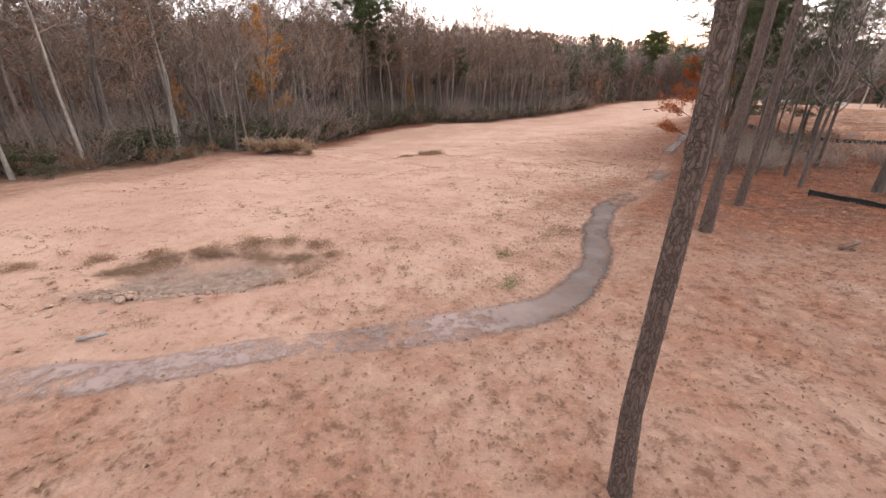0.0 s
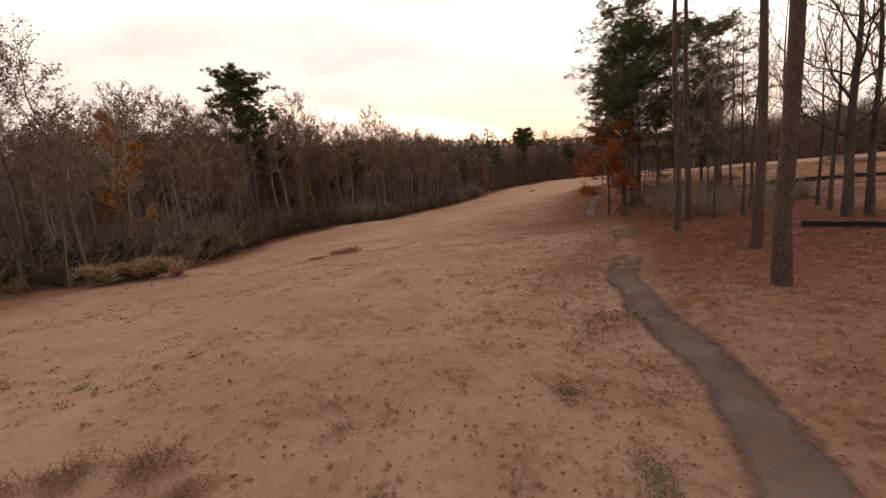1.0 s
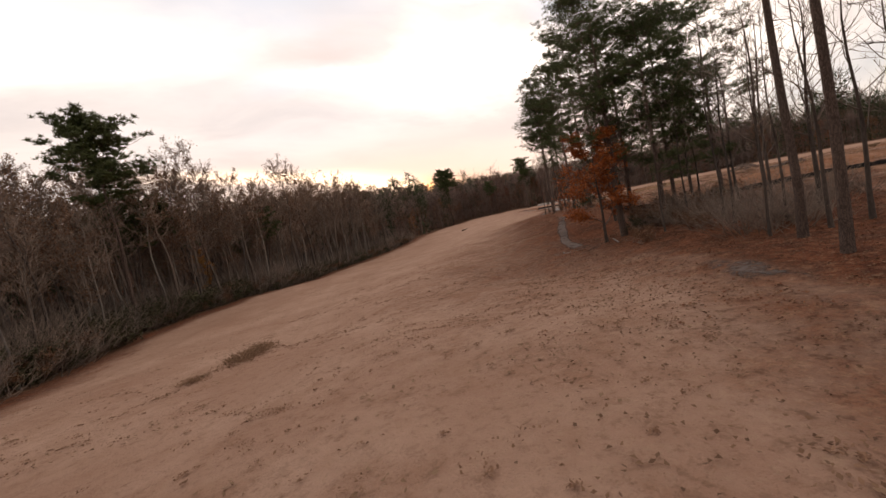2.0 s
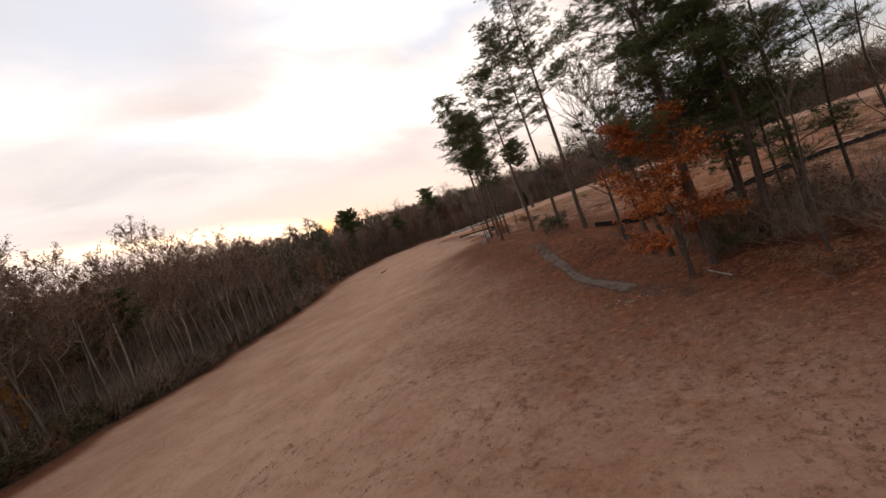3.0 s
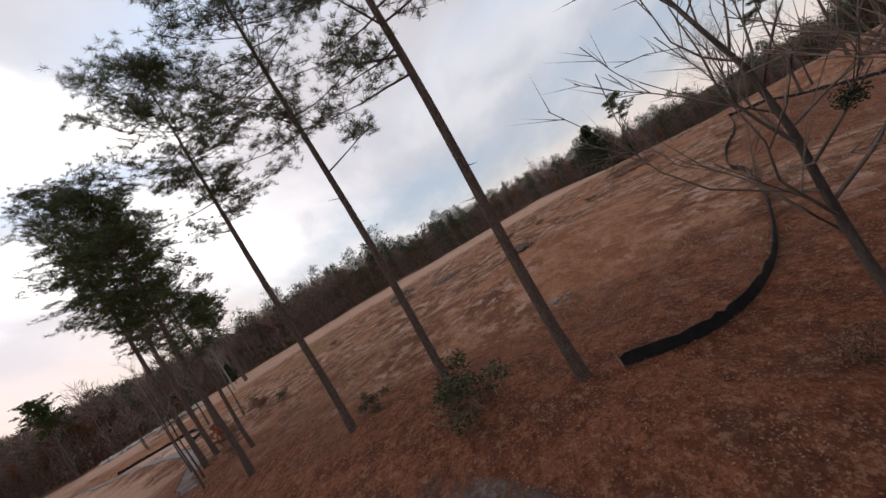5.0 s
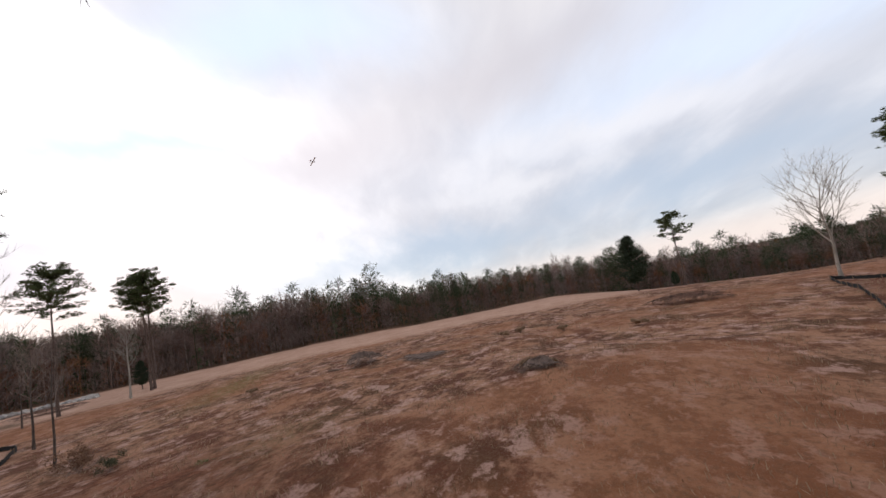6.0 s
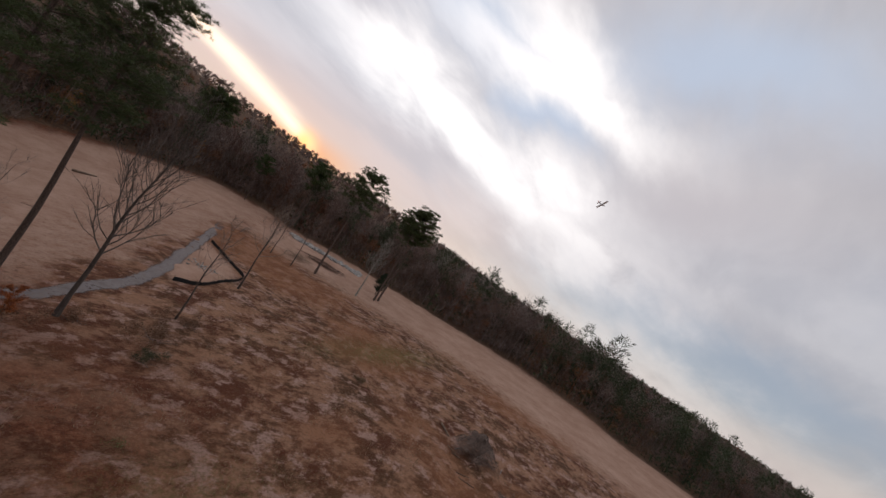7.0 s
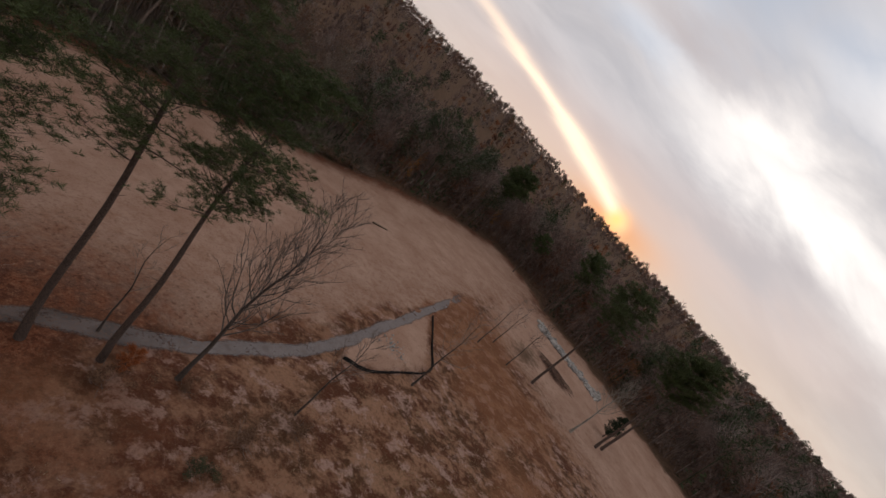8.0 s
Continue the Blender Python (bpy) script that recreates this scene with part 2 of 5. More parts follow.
def ground_look():
    """Dormant turf, red leaf litter and bare earth, laid out by the painted zones of the sheet."""
    m = bpy.data.materials.new("ground_cover")
    m.use_nodes = True
    N = Nodes(m.node_tree)
    pos = N.add("ShaderNodeTexCoord").outputs["Object"]

    def zone(name):
        return N.add("ShaderNodeAttribute", (("attribute_name", name),)).outputs["Fac"]

    huge = N.noise(pos, 0.035, 4.0)
    large = N.noise(pos, 0.16, 5.0, 0.6)
    mid = N.noise(pos, 0.75, 5.0, 0.6)
    small = N.noise(pos, 4.0, 5.0, 0.65)
    tiny = N.noise(pos, 22.0, 4.0, 0.7)
    speck = N.noise(pos, 9.0, 4.0, 0.7)
    turf = N.mix(N.span(large, 0.3, 0.7), rgb(0.398, 0.235, 0.168), rgb(0.498, 0.322, 0.240))
    turf = N.mix(N.math("MULTIPLY", N.span(mid, 0.45, 0.75), 0.45), turf, rgb(0.325, 0.180, 0.115))
    turf = N.mix(N.math("MULTIPLY", N.span(small, 0.55, 0.72), 0.5), turf, rgb(0.18, 0.100, 0.060))
    turf = N.mix(N.math("MULTIPLY", N.span(speck, 0.55, 0.72), 0.35), turf, rgb(0.44, 0.31, 0.22))
    turf = N.mix(N.math("MULTIPLY", N.span(tiny, 0.55, 0.75), 0.45), turf, rgb(0.20, 0.118, 0.070))
    clod = N.noise(pos, 2.6, 4.0, 0.75, 0.15)
    rough_turf = N.span(zone("litter"), 0.05, 0.5, 0.35, 1.0)
    turf = N.mix(N.math("MULTIPLY", N.math("MULTIPLY", N.span(clod, 0.53, 0.66), 0.6), rough_turf), turf, rgb(0.150, 0.076, 0.044))
    turf = N.mix(N.math("MULTIPLY", N.math("MULTIPLY", N.span(clod, 0.46, 0.36), 0.45), rough_turf), turf, rgb(0.47, 0.325, 0.225))
    litter = N.mix(N.span(mid, 0.36, 0.64), rgb(0.082, 0.025, 0.013), rgb(0.215, 0.076, 0.039))
    litter = N.mix(N.math("MULTIPLY", N.span(small, 0.5, 0.72), 0.6), litter, rgb(0.28, 0.138, 0.082))
    litter = N.mix(N.math("MULTIPLY", N.span(speck, 0.50, 0.66), 0.65), litter, rgb(0.085, 0.032, 0.018))
    litter = N.mix(N.math("MULTIPLY", N.span(speck, 0.47, 0.34), 0.5), litter, rgb(0.31, 0.162, 0.100))
    litter = N.mix(N.math("MULTIPLY", N.span(clod, 0.52, 0.64), 0.7), litter, rgb(0.062, 0.022, 0.012))
    litter = N.mix(N.math("MULTIPLY", N.span(clod, 0.46, 0.36), 0.6), litter, rgb(0.34, 0.170, 0.102))
    litter = N.mix(N.math("MULTIPLY", N.span(tiny, 0.48, 0.68), 0.6), litter, rgb(0.070, 0.028, 0.016))
    drawn = N.add("ShaderNodeMapping", (), Vector=pos, Rotation=(0, 0, radians(-50)), Scale=(0.8, 1.1, 1.0)).outputs[0]
    patches = N.math("ADD", N.math("MULTIPLY", N.noise(drawn, 0.26, 8.0, 0.68, 0.2), 0.6), N.math("MULTIPLY", N.noise(drawn, 1.3, 7.0, 0.7, 0.1), 0.4))
    dark_earth = N.mix(N.span(large, 0.42, 0.62), rgb(0.100, 0.034, 0.018), rgb(0.085, 0.040, 0.020))
    field = N.mix(N.span(patches, 0.45, 0.57), dark_earth, rgb(0.335, 0.178, 0.110))
    field = N.mix(N.math("MULTIPLY", N.span(N.noise(drawn, 0.5, 9.0, 0.75, 0.2), 0.515, 0.60), 0.85), field, rgb(0.46, 0.292, 0.236))
    field = N.mix(N.math("MULTIPLY", N.span(huge, 0.47, 0.60), 0.6), field, rgb(0.285, 0.118, 0.056))
    field = N.mix(N.math("MULTIPLY", N.span(small, 0.48, 0.66), 0.5), field, rgb(0.130, 0.068, 0.038))
    field = N.mix(N.math("MULTIPLY", N.span(speck, 0.56, 0.70), 0.45), field, rgb(0.29, 0.19, 0.138))
    field = N.mix(N.math("MULTIPLY", N.span(tiny, 0.54, 0.70), 0.35), field, rgb(0.32, 0.22, 0.16))
    # bare earth tone, used too for the shade painted on the pit's far bank
    soil_and_shade = N.mix(N.span(mid, 0.3, 0.7), rgb(0.085, 0.050, 0.032), rgb(0.175, 0.105, 0.066))
    sand = N.mix(N.span(small, 0.3, 0.7), rgb(0.165, 0.112, 0.084), rgb(0.33, 0.24, 0.188))

    def blended(a, b, amount, soft=0.5):
        edge = N.math("ADD", amount, N.math("MULTIPLY", N.math("SUBTRACT", N.math("ADD", N.math("MULTIPLY", mid, 0.6), N.math("MULTIPLY", small, 0.4)), 0.5), 1.1))
        return N.mix(N.span(edge, 0.5 - soft / 2, 0.5 + soft / 2), a, b)

    col = blended(turf, field, zone("field"), 0.6)
    col = blended(col, litter, zone("litter"), 1.0)
    col = blended(col, sand, zone("sand"), 0.4)
    col = blended(col, soil_and_shade, zone("soil_and_shade"), 0.4)
    green = N.math("MULTIPLY", zone("green"), N.span(small, 0.4, 0.65))
    col = N.mix(green, col, rgb(0.10, 0.125, 0.035))
    hgt = N.math("ADD", N.math("MULTIPLY", clod, 0.9), N.math("ADD", N.math("MULTIPLY", small, 0.6), N.math("MULTIPLY", tiny, 0.3)))
    b = N.add("ShaderNodeBump", (), Strength=0.95, Distance=0.14, Height=hgt)
    p = N.add("ShaderNodeBsdfPrincipled", (), Roughness=0.95)
    p.inputs["Specular IOR Level"].default_value = 0.1
    N.put(p, "Base Color", col)
    N.put(p, "Normal", b.outputs[0])
    N.add("ShaderNodeOutputMaterial", (), Surface=p.outputs[0])
    MATS["ground_cover"] = m


ground_look()


def path_look():
    """Old asphalt that crumbles at the rim and lies buried under earth and leaves along some stretches."""
    m = bpy.data.materials.new("worn_asphalt")
    m.use_nodes = True
    N = Nodes(m.node_tree)
    pos = N.add("ShaderNodeTexCoord").outputs["Object"]
    n1 = N.noise(pos, 0.6, 5.0)
    n2 = N.noise(pos, 5.0, 5.0, 0.65)
    n3 = N.noise(pos, 60.0, 3.0)
    n4 = N.noise(pos, 0.9, 6.0, 0.65)
    col = N.mix(N.span(n1, 0.35, 0.65), rgb(0.072, 0.055, 0.049), rgb(0.120, 0.094, 0.084))
    col = N.mix(N.math("MULTIPLY", N.span(n2, 0.46, 0.64), 0.75), col, rgb(0.17, 0.088, 0.056))
    col = N.mix(N.math("MULTIPLY", N.span(N.noise(pos, 0.5, 3.0), 0.56, 0.62), 0.35), col, rgb(0.20, 0.155, 0.14))

    # sand washed over the end that crosses the open turf, pale grit at the far end
    place = N.add("ShaderNodeSeparateXYZ", (), Vector=pos).outputs[0]
    col = N.mix(N.math("MULTIPLY", N.span(place, 4.2, 0.6), N.span(n1, 0.25, 0.6, 0.55, 0.95)), col, rgb(0.30, 0.215, 0.185))
    col = N.mix(N.math("MULTIPLY", N.span(place, 52.0, 68.0), N.span(n4, 0.25, 0.65, 0.35, 0.9)), col, rgb(0.26, 0.225, 0.215))

    def strip(name):
        return N.add("ShaderNodeAttribute", (("attribute_name", name),)).outputs["Fac"]

    ragged = N.math("ADD", N.math("MULTIPLY", n4, 0.7), N.math("MULTIPLY", n2, 0.45))
    rim = N.span(N.math("ADD", strip("rim"), N.math("MULTIPLY", ragged, 1.5)), 1.02, 1.66)
    drift = N.span(N.math("ADD", strip("buried"), N.math("MULTIPLY", N.math("SUBTRACT", ragged, 0.57), 2.6)), 0.28, 0.86)
    gone = N.math("MAXIMUM", rim, drift)
    p = N.add("ShaderNodeBsdfPrincipled", (), Roughness=0.9)
    p.inputs["Specular IOR Level"].default_value = 0.25
    N.put(p, "Base Color", col)
    N.put(p, "Normal", N.add("ShaderNodeBump", (), Strength=0.4, Distance=0.03, Height=N.math("ADD", n3, n2)).outputs[0])
    clear = N.add("ShaderNodeBsdfTransparent")
    both = N.add("ShaderNodeMixShader", (), i0=gone, i1=p.outputs[0], i2=clear.outputs[0])
    N.add("ShaderNodeOutputMaterial", (), Surface=both.outputs[0])
    MATS["worn_asphalt"] = m


path_look()

# ---- the lie of the land ----
AXIS = Vector((0.555, 0.832))
PATH_LINE = [(-34, 1.0), (-20, 3.4), (-7.8, 5.4), (-5.4, 5.9), (-3.1, 6.75), (-1.1, 7.3), (1.4, 8.05), (2.9, 9.0), (4.2, 10.6), (5.35, 12.9), (6.3, 15.2), (7.3, 17.1), (9.0, 19.3), (12.8, 23.8),
             (16.4, 29.5), (19.6, 35.6), (22.9, 41.5), (26.2, 46.6), (28.4, 49.1), (31.0, 52.1), (34.3, 55.6), (39.4, 61.0), (44.4, 69.4), (49.5, 77.0), (55.0, 83.0),
             (59.0, 85.6), (62.7, 88.4), (66.4, 91.9), (71.5, 97.6), (75.8, 105.4), (85.0, 124.4), (93.8, 143.0), (100.0, 158.0)]
CLEARING = [(-46, 0), (-28, 14), (-22.5, 22), (-19.5, 30), (-18.5, 45), (-17, 60), (-14, 75), (-9, 84), (0, 98), (14.5, 122), (26, 136), (48, 159), (66, 180), (88, 201), (108, 215), (122, 205),
            (130, 184), (147, 168), (166, 139), (188, 116), (194, 98), (186, 62), (188, 40), (198, 8), (188, -25), (170, -60), (120, -90), (40, -70), (-20, -40)]
PLOT = [(73.4, 98.6), (76.6, 99.2), (79.5, 101.2), (85.2, 107.0), (85.9, 109.0), (85.4, 114.0), (84.6, 121.6), (81.0, 116.0), (75.8, 105.4)]


def smooth(v, a, b):
    t = np.clip((np.asarray(v, float) - a) / (b - a), 0, 1)
    return t * t * (3 - 2 * t)


def lateral(x, y):
    """Metres to the fairway's side of the path, and metres along it."""
    return (x - 4) * -AXIS.y + (y - 11) * AXIS.x, (x - 4) * AXIS.x + (y - 11) * AXIS.y


def near_line(x, y, line):
    """Distance to a polyline."""
    x, y = np.asarray(x, float), np.asarray(y, float)
    best = np.full(x.shape, 1e9)
    for (ax, ay), (bx, by) in zip(line, line[1:]):
        dx, dy = bx - ax, by - ay
        t = np.clip(((x - ax) * dx + (y - ay) * dy) / (dx * dx + dy * dy), 0, 1)
        best = np.minimum(best, np.hypot(x - ax - t * dx, y - ay - t * dy))
    return best


def in_clearing(x, y):
    """Signed distance to the woods' edge: positive inside the clearing."""
    return in_ring(x, y, CLEARING)


def in_ring(x, y, corners):
    """Signed distance to a closed outline: positive inside."""
    x, y = np.asarray(x, float), np.asarray(y, float)
    inside = np.zeros(x.shape, bool)
    ring = corners + corners[:1]
    for (ax, ay), (bx, by) in zip(ring, ring[1:]):
        cut = ((ay > y) != (by > y)) & (x < (bx - ax) * (y - ay) / (by - ay + 1e-12) + ax)
        inside ^= cut
    d = near_line(x, y, ring)
    return np.where(inside, d, -d)


def waves(x, y, scale, seed):
    """Smooth bumps, about -1 to 1."""
    rng = np.random.default_rng(seed)
    total = np.zeros(np.shape(x))
    for k in range(5):
        a, ph = rng.uniform(0, 6.28), rng.uniform(0, 6.28)
        w = 6.28 / scale * rng.uniform(0.6, 1.6)
        total = total + np.sin(w * (x * math.cos(a) + y * math.sin(a)) + ph)
    return total / 3.0


def blob(x, y, cx, cy, rx, ry, turn=0.0):
    c, s = math.cos(turn), math.sin(turn)
    u, v = (x - cx) * c + (y - cy) * s, -(x - cx) * s + (y - cy) * c
    return np.exp(-((u / rx) ** 2 + (v / ry) ** 2))


def land(x, y):
    x, y = np.asarray(x, float), np.asarray(y, float)
    lat, along = lateral(x, y)
    z = 0.3 + 0.0 * x
    start = smooth(along, 4, 34)
    z -= 1.4 * smooth(lat, -5, 8) * start
    z -= 1.5 * smooth(lat, 6, 40) * smooth(along, -20, 30)
    z -= 1.6 * smooth(lat, 4, 30) * smooth(along, 60, 95) * (1 - smooth(along, 120, 190))
    z += 1.3 * smooth(along, 120, 200) * smooth(lat, -10, 10)
    z += 1.0 * blob(x, y, 44, 62, 7, 16, -0.6)
    z -= 1.3 * blob(x, y, 30.5, 43.5, 6, 5)
    z += 0.9 * blob(x, y, 67, 45, 12, 10)
    # an old shallow pit in the turf, steep on its far side
    pit = np.hypot(((x + 6.6) * 0.98 + (y - 10.2) * 0.2) / 3.3, ((y - 10.2) * 0.98 - (x + 6.6) * 0.2) / 1.75)
    z -= 0.42 * (1 - smooth(pit, 0.45, 1.0)) - 0.10 * np.exp(-((pit - 1.12) / 0.14) ** 2)
    # the dug-out corner inside the long silt fence, and the slope behind it
    z -= 1.6 * smooth(-(y - 0.74 * (100 - x) + 4), 0, 8) * smooth(x, 40, 60) * (1 - smooth(x, 96, 106)) * smooth(y, -8, -2)
    z -= 11.0 * smooth(-y, -25, 70) * smooth(x, 95, 190)
    z += 0.10 * waves(x, y, 9, 3) + 0.18 * waves(x, y, 31, 4)
    # wooded ridges all round
    far = np.hypot(x - 60, y - 80)
    az = np.degrees(np.arctan2(x - 60, y - 80))
    ridge = 10 + 62 * np.exp(-((az + 12) / np.where(az > -12, 55.0, 60.0)) ** 2) + 2 * np.sin(np.radians(az * 3.1)) + 2 * np.sin(np.radians(az * 9 + 40))
    ridge = ridge * (1 - 1.15 * smooth(np.abs(az + 12), 75, 115))
    z += ridge * smooth(far, 120, 620)
    z -= 30 * smooth(far, 1500, 3200)
    return z


def ground_z(x, y):
    return float(land(np.array([x]), np.array([y]))[0])


def mesh_from(name, verts, faces, material=None, shade=True):
    me = bpy.data.meshes.new(name)
    me.from_pydata(verts, [], faces)
    if material:
        me.materials.append(MATS[material])
    if shade:
        me.shade_smooth()
    me.update()
    return me


def mesh_fast(name, verts, tris, material):
    """A mesh of triangles from numpy arrays."""
    me = bpy.data.meshes.new(name)
    me.vertices.add(len(verts))
    me.vertices.foreach_set("co", np.asarray(verts, np.float32).ravel())
    me.loops.add(len(tris) * 3)
    me.loops.foreach_set("vertex_index", np.asarray(tris, np.int32).ravel())
    me.polygons.add(len(tris))
    me.polygons.foreach_set("loop_start", np.arange(0, len(tris) * 3, 3, dtype=np.int32))
    me.update(calc_edges=True)
    me.materials.append(MATS[material])
    return me


def spaced(lo, hi, fine, growth, reach):
    """Grid lines: even between lo and hi, then ever wider out to the horizon."""
    mid = list(np.arange(lo, hi, fine))
    up, down, step = [mid[-1]], [mid[0]], fine
    while up[-1] < reach:
        step = min(step * (1 + growth), step + 60)
        up.append(up[-1] + step)
        down.append(down[-1] - step)
    return np.array(down[:0:-1] + mid + up[1:])


def build_ground():
    gx, gy = spaced(-15, 46, 0.7, 0.042, 3200), spaced(1, 50, 0.7, 0.042, 3200)
    X, Y = np.meshgrid(gx, gy)
    Z = land(X, Y)
    verts = np.stack([X.ravel(), Y.ravel(), Z.ravel()], 1)
    idx = np.arange(X.size).reshape(X.shape)
    faces = np.stack([idx[:-1, :-1], idx[:-1, 1:], idx[1:, 1:], idx[1:, :-1]], -1).reshape(-1, 4)
    me = mesh_from("ground", verts.tolist(), faces.tolist(), "ground_cover")
    x, y = X.ravel(), Y.ravel()
    lat, along = lateral(x, y)
    edge = in_clearing(x, y)
    wob = waves(x, y, 14, 9) * 2.5
    pit = np.hypot(((x + 6.6) * 0.98 + (y - 10.2) * 0.2) / 3.3, ((y - 10.2) * 0.98 - (x + 6.6) * 0.2) / 1.75)
    litter = (0.62 * smooth(-(lat + wob), -20, -4) + 0.38 * smooth(-(lat + 0.4 * wob), -6, 1)) * (1 - smooth(-(lat + wob), 9 - 5 * smooth(along, 50, 66), 14 + 11 * smooth(along, 20, 34) - 14 * smooth(along, 50, 66))) * (1 - smooth(along, 85, 105) * 0.7) * (0.30 + 0.70 * smooth(along, 12, 34) + 0.7 * smooth(-lat, -1, 2) * (1 - smooth(along, 12, 34)))
    litter = np.maximum(litter, 0.9 * (1 - smooth(np.hypot(x - 6, y + 2), 9, 15)))
    verge = smooth(7.8 + 0.24 * x + 0.3 * wob - y, -1.0, 2.0) * (1 - smooth(x, 3, 7))
    litter = np.maximum(litter, 0.62 * verge)
    litter = np.maximum(litter, 0.9 * smooth(-lat, 0.5, 4) * smooth(along, -9, 0) * (1 - smooth(along, 20, 30)) * (1 - smooth(-lat, 12, 20)))
    litter = np.maximum(litter, 0.60 * blob(x, y, 62, 72, 15, 11, 0.9))
    litter = np.maximum(litter, 0.60 * smooth(-(lat + 0.5 * wob), -7, -1) * smooth(along, 2, 8) * (1 - smooth(along, 26, 34)) * (1 - smooth(-lat, 12, 20)))
    fringe = smooth(-(edge + 0.5 * wob), -6.5, -1.5) * (lat > 5)
    litter = np.maximum(litter, 0.9 * fringe)
    litter = np.minimum(litter, 0.42 + 0.53 * np.maximum(smooth(along, -1, 15), 0.2 * smooth(-lat, 0, 5) * smooth(along, -9, 2)))
    nearer = smooth(along, 50, 64)
    field = smooth(-(lat + wob), 7 - 6 * nearer, 12 - 8 * nearer)
    pale = smooth(near_line(x, y, [(128, 150), (160, 110), (170, 40), (165, -20)]), 14, 42)
    dug = in_ring(x, y, [(95, 4.2), (80, 14.5), (62, 29), (53.5, 33.5), (50, 24), (60, 7), (75, 4.6), (83.5, 2.6)])
    plot = smooth(in_ring(x, y, PLOT), -0.6, 0.6)
    litter, field = litter * (1 - plot), field * (1 - plot)
    litter = np.maximum(litter, 0.75 * smooth(dug, -0.5, 2.0))
    zones = {"litter": litter, "field": field * (0.15 + 0.85 * pale),
             # woods floor and bare earth; the pit's far bank gets its shade painted in
             "soil_and_shade": smooth(-edge, -3, 2) + 0.80 * np.exp(-((pit - 0.84) / 0.20) ** 2) * smooth(y - 0.18 * x, 10.9, 11.8) + 0.30 * blob(x, y, -6.5, 7.6, 5.0, 0.9, 0.15) + 0.7 * blob(x, y, 112, 139, 9, 5, 0.9),
             "sand": 0.62 * (1 - smooth(pit, 0.55, 0.95)) + 0.75 * blob(x, y, -8.0, 8.7, 2.2, 0.7, 0.15),
             "green": blob(x, y, 108, 93, 18, 3, 0.2) + 0.35 * blob(x, y, 70, 68, 6, 3)}
    for key, val in zones.items():
        a = me.attributes.new(key, "FLOAT", "POINT")
        a.data.foreach_set("value", np.clip(val, 0, 1).astype(np.float32))
    ob = new("ground", me)
    tagged(ob, "dormant tan turf with red leaf litter and patchy field", "ground", kind="structure")


build_ground()


def smooth_line(line, step):
    """Points every step metres along a curve through the given ones."""
    pts = [Vector(p) for p in line]
    out = []
    for i in range(len(pts) - 1):
        p0, p1, p2, p3 = pts[max(i - 1, 0)], pts[i], pts[i + 1], pts[min(i + 2, len(pts) - 1)]
        n = max(2, int((p2 - p1).length / step))
        for j in range(n):
            t = j / n
            out.append(0.5 * ((2 * p1) + (p2 - p0) * t + (2 * p0 - 5 * p1 + 4 * p2 - p3) * t * t + (3 * p1 - p0 - 3 * p2 + p3) * t ** 3))
    out.append(pts[-1])
    return out


def build_path():
    rng = random.Random(5)
    mid = smooth_line(PATH_LINE, 0.35)
    verts, faces = [], []
    cols = 9
    for i, p in enumerate(mid):
        d = (mid[min(i + 1, len(mid) - 1)] - mid[max(i - 1, 0)]).normalized()
        nrm = Vector((-d.y, d.x))
        far = smooth(p.y, 58, 88)
        half = 0.50 + 0.42 * float(far) - 0.06 * float(1 - smooth(p.x, -4, 3))
        left = half + 0.16 + 0.09 * math.sin(i * 0.21) + 0.06 * math.sin(i * 0.53)
        right = half + 0.16 + 0.09 * math.sin(i * 0.17 + 2) + 0.06 * math.sin(i * 0.61)
        for j in range(cols):
            s = j / (cols - 1)
            q = p + nrm * (left * (1 - s) - right * s)
            crown = 0.012 + 0.022 * (1 - (2 * s - 1) ** 2)
            verts.append((q.x, q.y, crown))
    arr = np.array(verts)
    arr[:, 2] += land(arr[:, 0], arr[:, 1])
    for i in range(len(mid) - 1):
        for j in range(cols - 1):
            a = i * cols + j
            faces.append((a, a + cols, a + cols + 1, a + 1))
    me = mesh_from("cart_path", arr.tolist(), faces, "worn_asphalt")
    rim = np.tile(np.abs(np.linspace(-1, 1, cols)), len(mid)).astype(np.float32)
    me.attributes.new("rim", "FLOAT", "POINT").data.foreach_set("value", rim ** 2)
    px, py = arr[:, 0], arr[:, 1]
    buried = 0.26 * smooth(px, 52, 60) + 0.30 * smooth(px, 22, 27) * (1 - smooth(px, 50, 60)) + 0.52 * (1 - smooth(px, 0.0, 3.4)) + 0.95 * smooth(px, 5.8, 10.6) * (1 - smooth(px, 20.5, 25.0)) - 0.45 * blob(px, py, 13.2, 24.2, 1.4, 1.4) + 1.0 * smooth(px, 30.0, 42.0) * (1 - smooth(px, 49.0, 54.0)) + 0.9 * smooth(px, 86.0, 96.0)
    me.attributes.new("buried", "FLOAT", "POINT").data.foreach_set("value", np.clip(buried, 0, 1).astype(np.float32))
    ob = new("cart_path", me)
    tagged(ob, "narrow worn grey asphalt path with crumbling edges", "path", kind="structure")


build_path()


